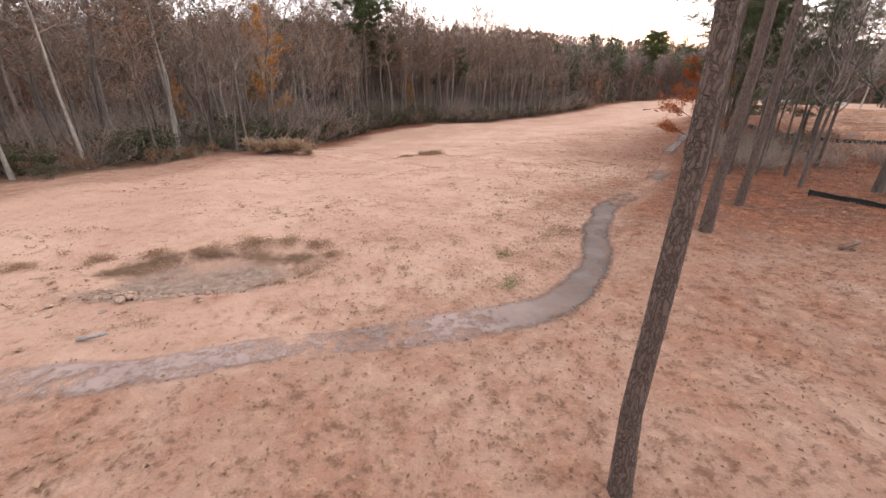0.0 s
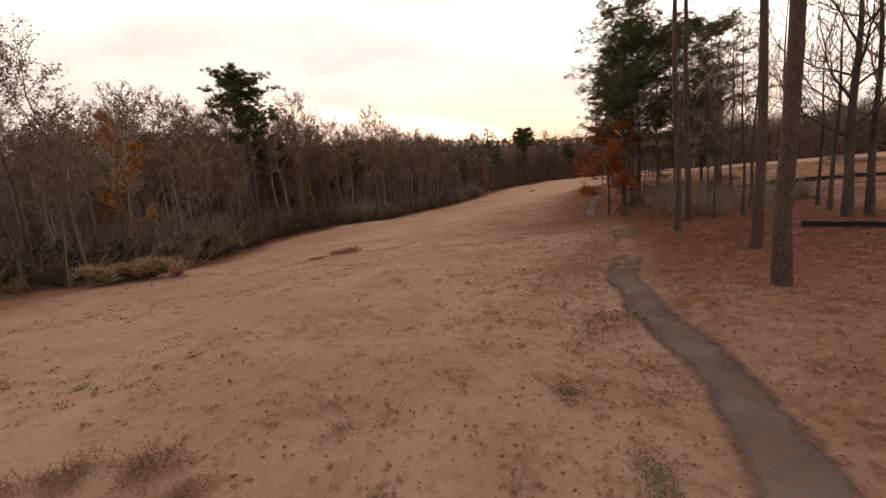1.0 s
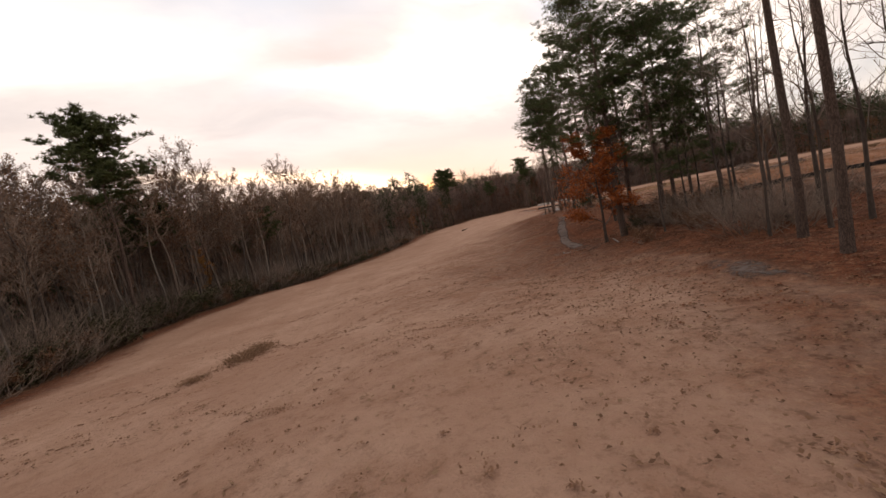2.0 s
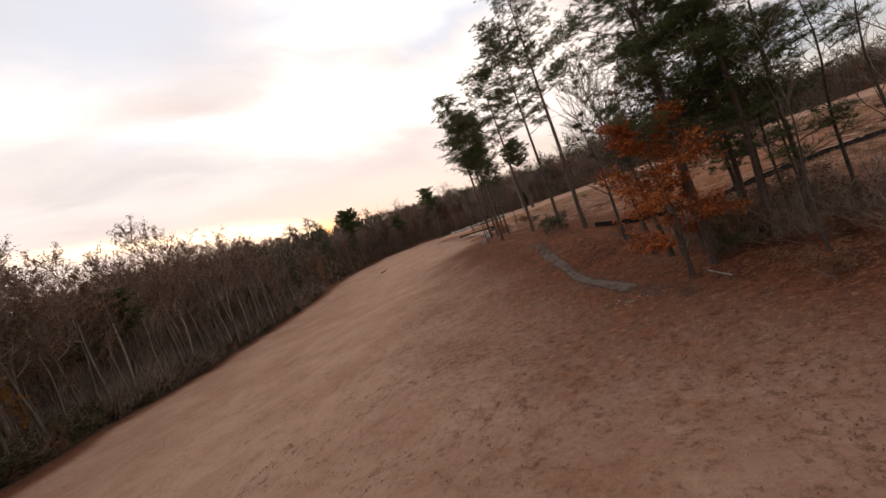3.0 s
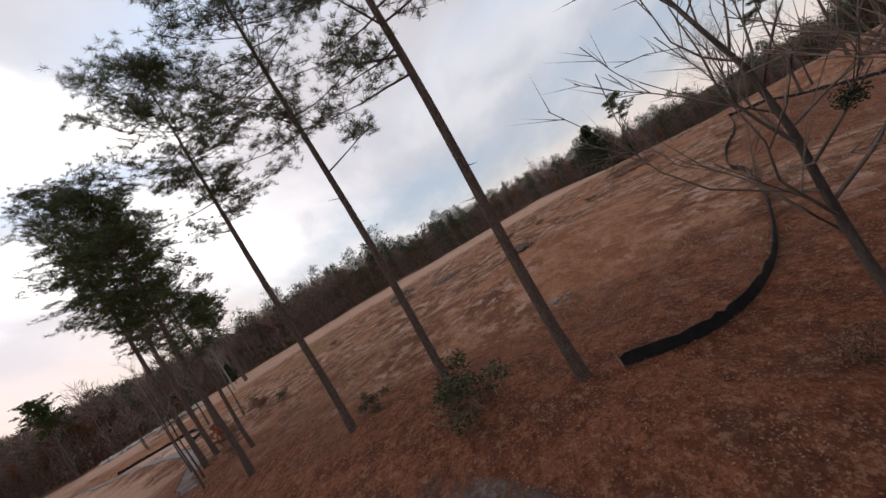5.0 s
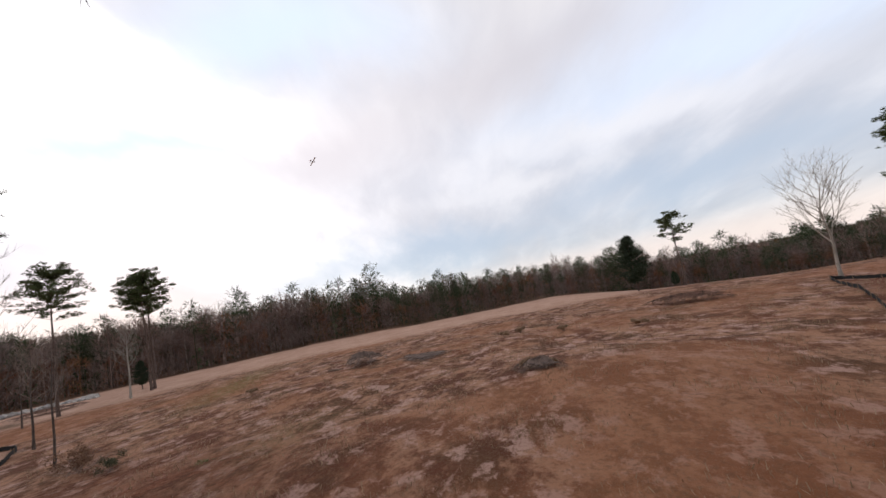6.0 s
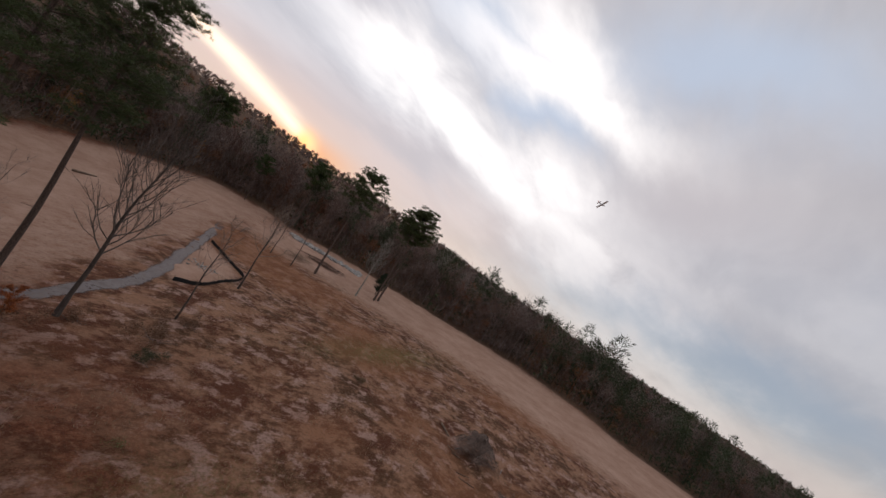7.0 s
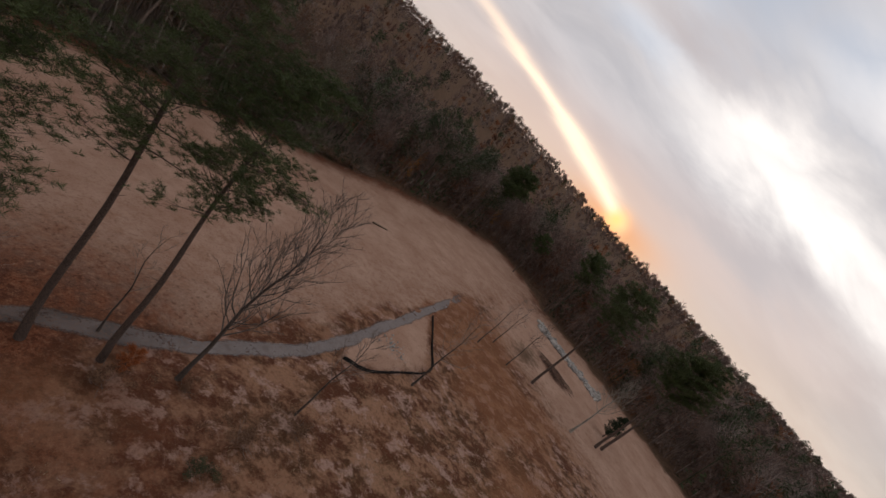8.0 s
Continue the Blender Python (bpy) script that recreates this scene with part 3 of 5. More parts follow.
# ---- growing trees ----
class Grow:
    """Collects tubes and leaves into plain lists."""

    def __init__(self, seed):
        self.rng = random.Random(seed)
        self.v, self.f = [], []

    def tube(self, pts, radii, sides=6, close=True):
        base = len(self.v)
        for i, p in enumerate(pts):
            d = (pts[min(i + 1, len(pts) - 1)] - pts[max(i - 1, 0)]).normalized()
            side = d.orthogonal().normalized()
            other = d.cross(side)
            for k in range(sides):
                a = 6.2832 * k / sides
                self.v.append(p + (side * math.cos(a) + other * math.sin(a)) * radii[i])
        for i in range(len(pts) - 1):
            for k in range(sides):
                a, b = base + i * sides + k, base + i * sides + (k + 1) % sides
                self.f.append((a, b, b + sides, a + sides))

    def spike(self, p, q, r):
        """A thin three-sided twig that runs to a point."""
        d = (q - p).normalized()
        side = d.orthogonal().normalized() * r
        other = d.cross(side)
        b = len(self.v)
        self.v += [p + side, p - side * 0.5 + other * 0.87, p - side * 0.5 - other * 0.87, q]
        self.f += [(b, b + 1, b + 3), (b + 1, b + 2, b + 3), (b + 2, b, b + 3)]

    def leaf(self, p, length, width, way):
        rng = self.rng
        across = way.cross(Vector((rng.uniform(-1, 1), rng.uniform(-1, 1), rng.uniform(-1, 1)))).normalized() * width * 0.5
        b = len(self.v)
        tip = p + way * length
        mid = p + way * length * 0.5
        self.v += [p, mid + across, tip, mid - across]
        self.f += [(b, b + 1, b + 2, b + 3)]

    def needle(self, p, way, width):
        """One flat pointed blade."""
        rng = self.rng
        across = way.cross(Vector((rng.uniform(-1, 1), rng.uniform(-1, 1), rng.uniform(-1, 1)))).normalized() * width * 0.5
        b = len(self.v)
        self.v += [p + across, p - across, p + way]
        self.f.append((b, b + 1, b + 2))

    def way(self, tilt_low=-1.0, tilt_high=1.0):
        rng = self.rng
        a, z = rng.uniform(0, 6.2832), rng.uniform(tilt_low, tilt_high)
        r = math.sqrt(max(0.0, 1 - z * z))
        return Vector((r * math.cos(a), r * math.sin(a), z))

    def mesh(self, name, material, shade=True):
        return mesh_from(name, self.v, self.f, material, shade)


def bent(rng, p, way, length, steps, wander, lift=0.0):
    pts, d, q = [p.copy()], way.normalized(), p.copy()
    for _ in range(steps):
        d = (d + Vector((rng.uniform(-1, 1), rng.uniform(-1, 1), rng.uniform(-1, 1))) * wander + Vector((0, 0, lift))).normalized()
        q = q + d * (length / steps)
        pts.append(q.copy())
    return pts


def tree_root(name, parts):
    """An empty at the foot of a tree, with its parts under it."""
    root = new(name)
    root.empty_display_size = 0.5
    for pname, me, label in parts:
        ob = new(pname, me)
        ob.parent = root
        if pname == "stem_tangle":
            tagged(ob, label, kind="stuff")
        elif label:
            tagged(ob, label)
    return root


def pine_parts(seed, h, r, bare, spread, density, lean=(0, 0), tuft=0.25, leaves=27, snags=4, tufts_per_pad=11, lw=0.09):
    """Tall pine: clear straight trunk, open crown of limbs that end in needle tufts."""
    T, L, G = Grow(seed), Grow(seed + 1), Grow(seed + 2)
    rng = T.rng
    n = 12
    pts = [Vector((lean[0] * (i / n) ** 1.3 * h + 0.10 * math.sin(i * 0.9 + seed), lean[1] * (i / n) ** 1.3 * h + 0.08 * math.cos(i * 0.7 + seed), h * i / n - (0.3 if i == 0 else 0))) for i in range(n + 1)]
    pts[0].x, pts[0].y = 0, 0
    radii = [r * (1.25 if i == 0 else 1.0) * (1 - 0.88 * (i / n) ** 1.25) for i in range(n + 1)]
    T.tube(pts, radii, 9)

    def on_trunk(z):
        s = max(0.0, min(0.999, z / h)) * n
        i = int(s)
        return pts[i].lerp(pts[i + 1], s - i), radii[i]

    limbs = int(37 * density)
    for k in range(limbs):
        s = (k + rng.random()) / limbs
        z = bare + (h - bare) * s ** 0.85
        p, rr = on_trunk(z)
        reach = spread * (0.35 + 0.75 * math.sin(math.pi * min(1, 0.18 + s * 0.80)) ** 0.9) * rng.uniform(0.6, 1.15)
        way = L.way(-0.05, 0.35) if s < 0.7 else L.way(0.1, 0.75)
        if s < 0.15 and rng.random() < 0.55:
            continue
        line = bent(rng, p, way, reach, 4, 0.13, 0.06)
        L.tube(line, [max(0.012, rr * 0.32 * (1 - i / 4.6)) for i in range(5)], 4)
        pads = 3 + (rng.random() < 0.6)
        for j in range(pads):
            t = rng.uniform(0.22, 1.0) if j else 0.97
            i = min(3, int(t * 4))
            hub = line[i].lerp(line[i + 1], t * 4 - i) + Vector((rng.gauss(0, 0.30), rng.gauss(0, 0.30), rng.gauss(0.12, 0.12)))
            L.spike(line[max(0, i - 1)].lerp(line[i], 0.7), hub, 0.02)
            for _ in range(tufts_per_pad):
                c = hub + Vector((rng.gauss(0, 0.40), rng.gauss(0, 0.40), rng.gauss(0.06, 0.15)))
                L.spike(hub, c, 0.010)
                for _ in range(leaves):
                    w = G.way(-0.35, 0.95)
                    G.needle(c + w * rng.uniform(0.0, 0.10), w * tuft * rng.uniform(0.65, 1.2), lw * tuft)
    for _ in range(snags):
        z = bare * rng.uniform(0.55, 0.97)
        p, rr = on_trunk(z)
        line = bent(rng, p, L.way(-0.1, 0.3), rng.uniform(0.25, 1.0), 3, 0.25)
        L.tube(line, [0.022, 0.017, 0.012, 0.006], 4)
    return [("trunk", T.mesh("trunk", "pine_bark"), "scaly brown pine trunk"), ("branchwork", L.mesh("branchwork", "pine_bark"), ""),
            ("crown", G.mesh("crown", "needles", False), "dark green needle tufts")]


def bare_parts(seed, h, r, fork, spread, twigs=5, depth=3, material="grey_bark", lean=(0, 0), up=0.16, leaves=0, leaf_mat="brown_leaf", leaf_size=0.14, sides=7, wander=0.20, fullness=1.0, fine=0.008):
    """Leafless broadleaf tree: forking trunk, rising limbs, fine twigs; a few held leaves if asked."""
    T, L, G = Grow(seed), Grow(seed + 1), Grow(seed + 2)
    rng = T.rng
    n = 8
    top = h * 0.86
    pts, p = [], Vector((0, 0, -0.3))
    for i in range(n + 1):
        pts.append(Vector((lean[0] * h * (i / n) ** 1.3 + 0.018 * h * math.sin(i * 1.3 + seed) * i / n, lean[1] * h * (i / n) ** 1.3 + 0.018 * h * math.cos(i * 1.1 + seed) * i / n, -0.3 + top * i / n)))
    radii = [r * (1.35 if i == 0 else 1) * (1 - 0.9 * (i / n) ** 1.1) for i in range(n + 1)]
    T.tube(pts, radii, sides)

    def branch(p, way, length, rad, level):
        steps = 4 if level < 2 else 2
        line = bent(rng, p, way, length, steps, wander, up * (1.0 if level < 2 else 0.4))
        if level >= depth:
            L.spike(p, line[-1], max(fine, rad))
        else:
            L.tube(line, [max(fine, rad * (1 - 0.8 * i / steps)) for i in range(steps + 1)], 4 if level < 2 else 3)
        if leaves and level >= depth - 1:
            for _ in range(leaves):
                t = rng.uniform(0.2, 1.0)
                i = min(steps - 1, int(t * steps))
                c = line[i].lerp(line[i + 1], t * steps - i) + Vector((rng.gauss(0, 0.16), rng.gauss(0, 0.16), rng.gauss(0, 0.12)))
                G.leaf(c, leaf_size * rng.uniform(0.7, 1.4), leaf_size * 0.6, G.way(-0.9, 0.4))
        if level < depth:
            for k in range(twigs):
                t = rng.uniform(0.22, 1.0)
                i = min(steps - 1, int(t * steps))
                q = line[i].lerp(line[i + 1], t * steps - i)
                d = (line[i + 1] - line[i]).normalized()
                w = (d * rng.uniform(0.6, 1.1) + L.way(-0.5, 0.8) * 0.75).normalized()
                branch(q, w, length * rng.uniform(0.38, 0.62), rad * 0.45, level + 1)

    limbs = max(5, int(h * 0.75 * fullness))
    for k in range(limbs):
        s = (k + rng.random()) / limbs
        z = fork + (top - fork) * s
        i = min(n - 1, int((z + 0.3) / top * n))
        p = pts[i].lerp(pts[i + 1], min(1, (z + 0.3) / top * n - i))
        a = k * 2.4 + rng.uniform(-0.5, 0.5)
        tilt = rng.uniform(0.35, 0.8) + 0.5 * s
        w = Vector((math.cos(a), math.sin(a), tilt))
        branch(p, w, spread * (1.05 - 0.55 * s) * rng.uniform(0.7, 1.1), max(0.012, radii[i] * 0.45), 1)
    parts = [("trunk", T.mesh("trunk", material), ""), ("crown", L.mesh("crown", "wood_twig" if material in ("wood_bark", "birch_bark") else "twig" if r < 0.22 else material), "bare twiggy crown")]
    if leaves:
        parts.append(("foliage", G.mesh("foliage", leaf_mat, False), ""))
    return parts


def shrub_parts(seed, h, w, count, leaf_mat, size=0.16, stems=9, low=-0.7):
    L, G = Grow(seed), Grow(seed + 1)
    rng = L.rng
    for _ in range(stems):
        d = L.way(0.3, 0.9)
        d.x *= w / h
        d.y *= w / h
        line = bent(rng, Vector((rng.gauss(0, w * 0.12), rng.gauss(0, w * 0.12), -0.1)), d, h * rng.uniform(0.7, 1.05), 4, 0.2, 0.05)
        L.tube(line, [0.03, 0.024, 0.017, 0.011, 0.005], 4)
        for _ in range(5):
            i = rng.randrange(1, 4)
            L.spike(line[i], line[i] + L.way(0, 0.9) * h * 0.3, 0.01)
    lumps = [Vector((rng.gauss(0, w * 0.26), rng.gauss(0, w * 0.26), h * rng.uniform(0.2, 0.75))) for _ in range(9)]
    for _ in range(count):
        c = rng.choice(lumps)
        p = c + (G.way(-0.8, 1) * rng.random() ** 0.5 * min(w, h) * 0.26 if h > 0.3 else Vector((rng.gauss(0, w * 0.15), rng.gauss(0, w * 0.15), rng.uniform(-0.5, 0.3) * h)))
        p.z = max(0.03, p.z)
        G.leaf(p, size * rng.uniform(0.6, 1.4), size * (0.55 if low < 0 else 0.16), G.way(low, 0.7 if low < 0 else 1.0))
    return [("stem_tangle", L.mesh("stem_tangle", "twig"), ""), ("foliage", G.mesh("foliage", leaf_mat, False), "")]


def plant(root, x, y, turn=0.0, scale=1.0, sink=0.0):
    root.matrix_basis = Matrix.LocRotScale((x, y, ground_z(x, y) - sink), Euler((0, 0, turn)), (scale,) * 3)
    return root


def plant_copy(root, x, y, turn=0.0, scale=1.0, sink=0.0):
    m = Matrix.LocRotScale((x, y, ground_z(x, y) - sink), Euler((0, 0, turn)), None)
    ob = copy_thing(root, m)
    ob.scale = (scale,) * 3
    return ob


# ---- the row beside the path: tall pines ----
ROW = "pines of the row beside the path"
PINES = [  # x, y, seed, height, radius, clear trunk, spread, density, lean
    (2.52, 3.85, 11, 17, 0.138, 12.5, 3.0, 0.8, (-0.03, 0.04)),
    (9.95, 14.3, 12, 23, 0.205, 13.0, 3.4, 0.9, (0.01, 0.0)),
    (13.58, 17.8, 13, 22, 0.17, 12.0, 3.0, 0.8, (0.0, 0.0)),
    (14.9, 22.8, 14, 22, 0.145, 9.0, 3.6, 1.0, (-0.012, 0.0)),
    (17.8, 25.0, 15, 22, 0.15, 8.5, 3.6, 1.0, (-0.01, 0.01)),
    (24.0, 38.0, 16, 17, 0.22, 4.0, 4.1, 1.2, (0.0, 0.0)),
    (26.5, 39.0, 17, 15, 0.18, 3.8, 3.8, 1.25, (0.0, 0.0)),
    (25.6, 35.8, 25, 14, 0.15, 2.8, 3.6, 1.2, (0.0, 0.0)),
    (29.2, 37.4, 26, 15, 0.16, 2.8, 4.0, 1.4, (0.0, 0.0)),
    (31.4, 35.2, 27, 14, 0.15, 2.6, 3.8, 1.2, (0.0, 0.0)),
    (33.4, 38.6, 28, 13, 0.14, 2.8, 3.4, 1.1, (0.0, 0.0)),
    (37.3, 51.8, 18, 24, 0.21, 9.6, 4.2, 1.7, (0.0, 0.0)),
    (40.3, 56.4, 19, 22, 0.19, 10.0, 3.8, 1.5, (0.0, 0.0)),
    (43.4, 62.5, 20, 20, 0.20, 11.2, 3.4, 1.3, (0.0, 0.0)),
    (47.1, 71.2, 21, 19, 0.20, 7.6, 3.4, 2.3, (0.0, 0.0)),
    (56.0, 81.5, 22, 26, 0.24, 13.0, 3.6, 1.8, (0.0, 0.0)),
    (53.6, 75.2, 24, 20, 0.16, 8.0, 2.8, 1.7, (0.0, 0.0)),
    (59.7, 83.3, 23, 22.5, 0.23, 13.0, 3.4, 1.7, (0.0, 0.0)),
]
for x, y, seed, h, r, clear, spread, dens, lean in PINES:
    t = plant(tree_root("pine_tree", pine_parts(seed, h, r, clear, spread, dens, lean)), x, y)
    tagged(t, "tall pine with clear brown trunk and dark needle tufts", "tree", ROW)


# ---- trees and shrubs of the row, one by one ----
BARE_ROW = "leafless trees of the row"
for x, y, seed, h, r, fork, spread, lean in (
        (22.6, 20.4, 31, 17, 0.22, 3.0, 4.6, (0.02, 0.02)), (23.8, 20.2, 32, 16, 0.18, 4.0, 4.0, (-0.03, 0.0)),
        (19.2, 21.2, 33, 13, 0.10, 4.0, 2.6, (0.02, 0.0)), (19.5, 24.8, 34, 12, 0.08, 3.5, 2.4, (0.0, 0.03)), (20.6, 24.0, 35, 12, 0.09, 3.0, 2.5, (-0.03, 0.0)),
        (22.4, 29.7, 36, 11, 0.08, 2.5, 2.4, (0.02, 0.0)), (23.7, 28.6, 37, 12, 0.09, 3.0, 2.5, (0.0, -0.02)), (25.3, 27.3, 38, 13, 0.12, 3.0, 3.2, (0.03, 0.0)),
        (27.4, 30.5, 39, 14, 0.13, 3.0, 3.4, (0.0, 0.0)), (18.6, 26.4, 131, 10, 0.06, 2.5, 2.0, (0.02, 0.0)), (21.4, 27.0, 132, 11, 0.07, 2.5, 2.2, (-0.02, 0.0)), (24.6, 31.4, 133, 12, 0.08, 2.5, 2.4, (0.0, 0.02)), (26.2, 34.6, 134, 11, 0.07, 2.0, 2.4, (0.02, 0.0)), (28.6, 35.6, 135, 12, 0.09, 2.5, 2.6, (0.0, 0.0)), (29.6, 33.2, 136, 13, 0.10, 3.0, 2.8, (-0.02, 0.0)), (22.6, 33.8, 137, 10, 0.06, 2.0, 2.0, (0.0, 0.0)), (25.0, 22.6, 138, 14, 0.12, 3.5, 3.0, (0.02, 0.0)), (27.8, 25.0, 139, 13, 0.10, 3.0, 2.8, (0.0, 0.0)), (31.4, 36.8, 140, 12, 0.09, 2.5, 2.6, (0.0, 0.0)), (30.3, 43.3, 40, 15, 0.175, 4.2, 4.6, (0.06, 0.10)), (27.6, 41.2, 41, 14, 0.165, 4.0, 4.2, (0.13, 0.19)),
        (32.5, 46.0, 42, 14, 0.13, 3.2, 4.2, (0.04, 0.07)), (63.9, 85.3, 43, 19, 0.19, 5.0, 5.4, (0.06, 0.03)), (72.6, 88.6, 44, 12, 0.11, 4.5, 2.4, (0.03, 0.0)),
        (83.6, 102.6, 45, 14, 0.14, 5.0, 3.4, (0.02, 0.0)), (50.6, 77.6, 46, 12, 0.08, 4.0, 2.0, (0.0, 0.0)), (53.2, 79.6, 47, 11, 0.08, 4.0, 2.0, (-0.02, 0.0)),
        (58.0, 84.8, 48, 11, 0.08, 4.0, 2.0, (0.0, 0.02)), (96.0, 126.0, 49, 13, 0.12, 4.0, 3.0, (0.0, 0.0)), (100.5, 131.0, 50, 12, 0.11, 4.0, 2.8, (0.02, 0.0)),
        (103.5, 126.5, 51, 13, 0.12, 5.0, 3.0, (0.0, 0.0)), (120.2, 122.6, 52, 17, 0.22, 6.0, 3.6, (0.02, 0.0)), (94.6, 3.1, 53, 15, 0.24, 4.5, 7.5, (-0.03, 0.0)),
        (88.5, -4.0, 54, 15, 0.16, 4.0, 3.6, (0.0, 0.0)), (80.0, -3.0, 55, 14, 0.14, 4.0, 3.0, (0.0, 0.0))):
    pale = seed in (52, 53)
    t = plant(tree_root("bare_tree", bare_parts(seed * 7, h, r, fork, spread, 6 if r > 0.15 else 4, 3, "pale_bark" if pale else "dark_bark", lean, up=0.42 if seed == 43 else 0.2, wander=0.32 if seed in (40, 41, 42) else 0.20, fullness=2.6 if seed == 43 else 2.0 if seed == 53 else 2.4 if seed in (40, 41, 42) else 1.8 if r >= 0.1 else 1.2, fine=0.012 if r >= 0.1 else 0.008)), x, y)
    if seed in (40, 41, 42):
        crown = [c for c in t.children if c.name.startswith("crown")][0].data.vertices
        pick = random.Random(seed)
        for k in range(5):
            C = Grow(seed * 31 + k)
            c = crown[pick.randrange(len(crown))].co.copy()
            size = pick.uniform(0.14, 0.34)
            for _ in range(int(200 + 420 * size)):
                w = C.way(-1, 1)
                C.leaf(c + Vector((w.x, w.y, w.z * 0.7)) * size * C.rng.random() ** 0.6, 0.07, 0.04, C.way(-1, 1))
            clump = new("mistletoe_clump", C.mesh("mistletoe_clump", "cedar_leaf", False))
            clump.parent = t
            tagged(clump, "dark green mistletoe clump", kind="stuff")
    tagged(t, "leafless %s tree with thin rising branches" % ("pale-barked" if pale else "slender dark-barked" if r < 0.15 else "dark-barked"), "tree", BARE_ROW)

russet = plant(tree_root("young_oak", bare_parts(401, 8.4, 0.12, 0.9, 2.7, 6, 3, "dark_bark", (0.0, 0.0), -0.02, 22, "russet_leaf", 0.15, fullness=2.0)), 22.9, 38.7)
tagged(russet, "young oak holding rust-orange autumn leaves", "tree", "oaks with held leaves")
for x, y, s in ((61.0, 83.5, 0.30),):
    plant_copy(russet, x, y, x, s)

maple = plant(tree_root("red_maple", bare_parts(421, 11.5, 0.12, 3.5, 2.8, 5, 3, "dark_bark", (-0.03, 0.02), 0.14, 3, "maroon_leaf", 0.13)), 26.6, 40.2)
tagged(maple, "slender maple with sparse dark red leaves", "tree", "oaks with held leaves")

# pines that stand apart in the open field and beyond the path's end
for x, y, seed, h, r, clear, spread, dens, lean in (
        (111.0, 128.2, 61, 26, 0.28, 17.0, 5.2, 2.3, (0.0, 0.0)), (128.0, 124.4, 62, 25, 0.27, 16.0, 4.8, 2.3, (-0.02, 0.0)), (130.2, 125.4, 63, 26, 0.28, 16.5, 4.8, 2.3, (0.02, 0.0)),
        (138.0, -0.7, 64, 17, 0.22, 10.0, 3.6, 1.0, (0.0, 0.0)), (83.6, 2.2, 65, 19, 0.20, 12.0, 2.8, 0.8, (-0.02, 0.0)), (86.2, -8.0, 66, 22, 0.24, 12.0, 3.4, 0.9, (-0.04, 0.0)),
        (78.5, -6.0, 67, 23, 0.26, 12.0, 3.6, 0.9, (-0.03, 0.0))):
    t = plant(tree_root("pine_tree", pine_parts(seed, h, r, clear, spread, dens, lean, 0.32, 20, 4, 10, 0.17)), x, y)
    tagged(t, "lone tall pine with a flat dark crown", "tree", "pines standing apart")


def cedar_parts(seed, h, w):
    T, G = Grow(seed), Grow(seed + 1)
    rng = T.rng
    T.tube([Vector((0, 0, -0.3)), Vector((0.05, 0, h * 0.5)), Vector((0, 0.05, h * 0.96))], [0.34, 0.2, 0.03], 8)
    for k in range(150):
        s = (k + rng.random()) / 150
        z = 2.2 + (h - 2.4) * s
        reach = w * 0.5 * (min(1.0, 0.62 + s * 1.6)) * (1 - s ** 2.2) ** 0.75 * rng.uniform(0.75, 1.08)
        a = rng.uniform(0, 6.2832)
        for _ in range(42):
            t = rng.uniform(0.25, 1.0)
            c = Vector((math.cos(a) * reach * t, math.sin(a) * reach * t, z + 0.25 * reach * t)) + Vector((rng.gauss(0, 0.32), rng.gauss(0, 0.32), rng.gauss(0, 0.22)))
            G.leaf(c, rng.uniform(0.45, 0.8), 0.30, G.way(-0.5, 0.9))
    return [("trunk", T.mesh("trunk", "pine_bark"), ""), ("crown", G.mesh("crown", "cedar_leaf", False), "dense dark evergreen crown")]


cedar = plant(tree_root("cedar_tree", cedar_parts(71, 15.5, 9.5)), 153.5, 4.0)
tagged(cedar, "dense dark green cedar alone on tan grass", "tree", "cedars at the field's edge")
plant_copy(cedar, 139.5, 0.8, 2.0, 0.24)
plant_copy(cedar, 133.5, 131.0, 1.0, 0.42)

# shrubs and brush
olive = plant(tree_root("evergreen_shrub", shrub_parts(81, 2.6, 3.0, 1500, "olive_leaf", 0.19)), 38.6, 55.6, 0, 0.85)
tagged(olive, "olive green shrub at the foot of a pine", "shrub", "shrubs")
brown = plant(tree_root("brown_shrub", shrub_parts(82, 2.4, 3.2, 1300, "brown_leaf", 0.17)), 26.2, 37.6, 0, 0.9)
tagged(brown, "low brown shrub holding dead leaves", "shrub", "shrubs")
plume = plant(tree_root("grass_clump", shrub_parts(83, 0.9, 2.8, 1500, "dry_grass", 0.42, 4, 0.35)), 73.2, 48.9, 0, 0.6)
tagged(plume, "clump of tall dry tan grass", "grass clump", "grass clumps")
weed = plant(tree_root("weed_patch", shrub_parts(84, 0.09, 1.3, 240, "dark_weed", 0.07, 3)), 4.4, 14.3, 0, 1.0)
tagged(weed, "low dark brown weed patch in thin turf", "weeds", "weed patches")
tussock = plant(tree_root("grass_tussock", shrub_parts(86, 0.24, 1.7, 1000, "dark_weed", 0.16, 3, 0.2)), -1.2, 39.0, 0.7)
tagged(tussock, "low brown dead-grass tussock on the fairway edge", "grass clump", "grass tussocks")
for x, y, k in ((-1.6, 37.9, 0.8), (-0.9, 40.2, 0.9), (-3.4, 36.4, 0.6), (-12.2, 10.3, 0.4), (-10.4, 10.9, 0.5), (-8.8, 11.2, 0.45), (-7.4, 11.6, 0.5), (-6.2, 12.1, 0.55), (-5.2, 12.3, 0.5), (-4.2, 12.2, 0.5), (-3.5, 11.5, 0.35), (-4.7, 10.2, 0.28), (-4.1, 10.5, 0.25), (-5.2, 10.1, 0.2)):
    plant_copy(tussock, x, y, x, k)
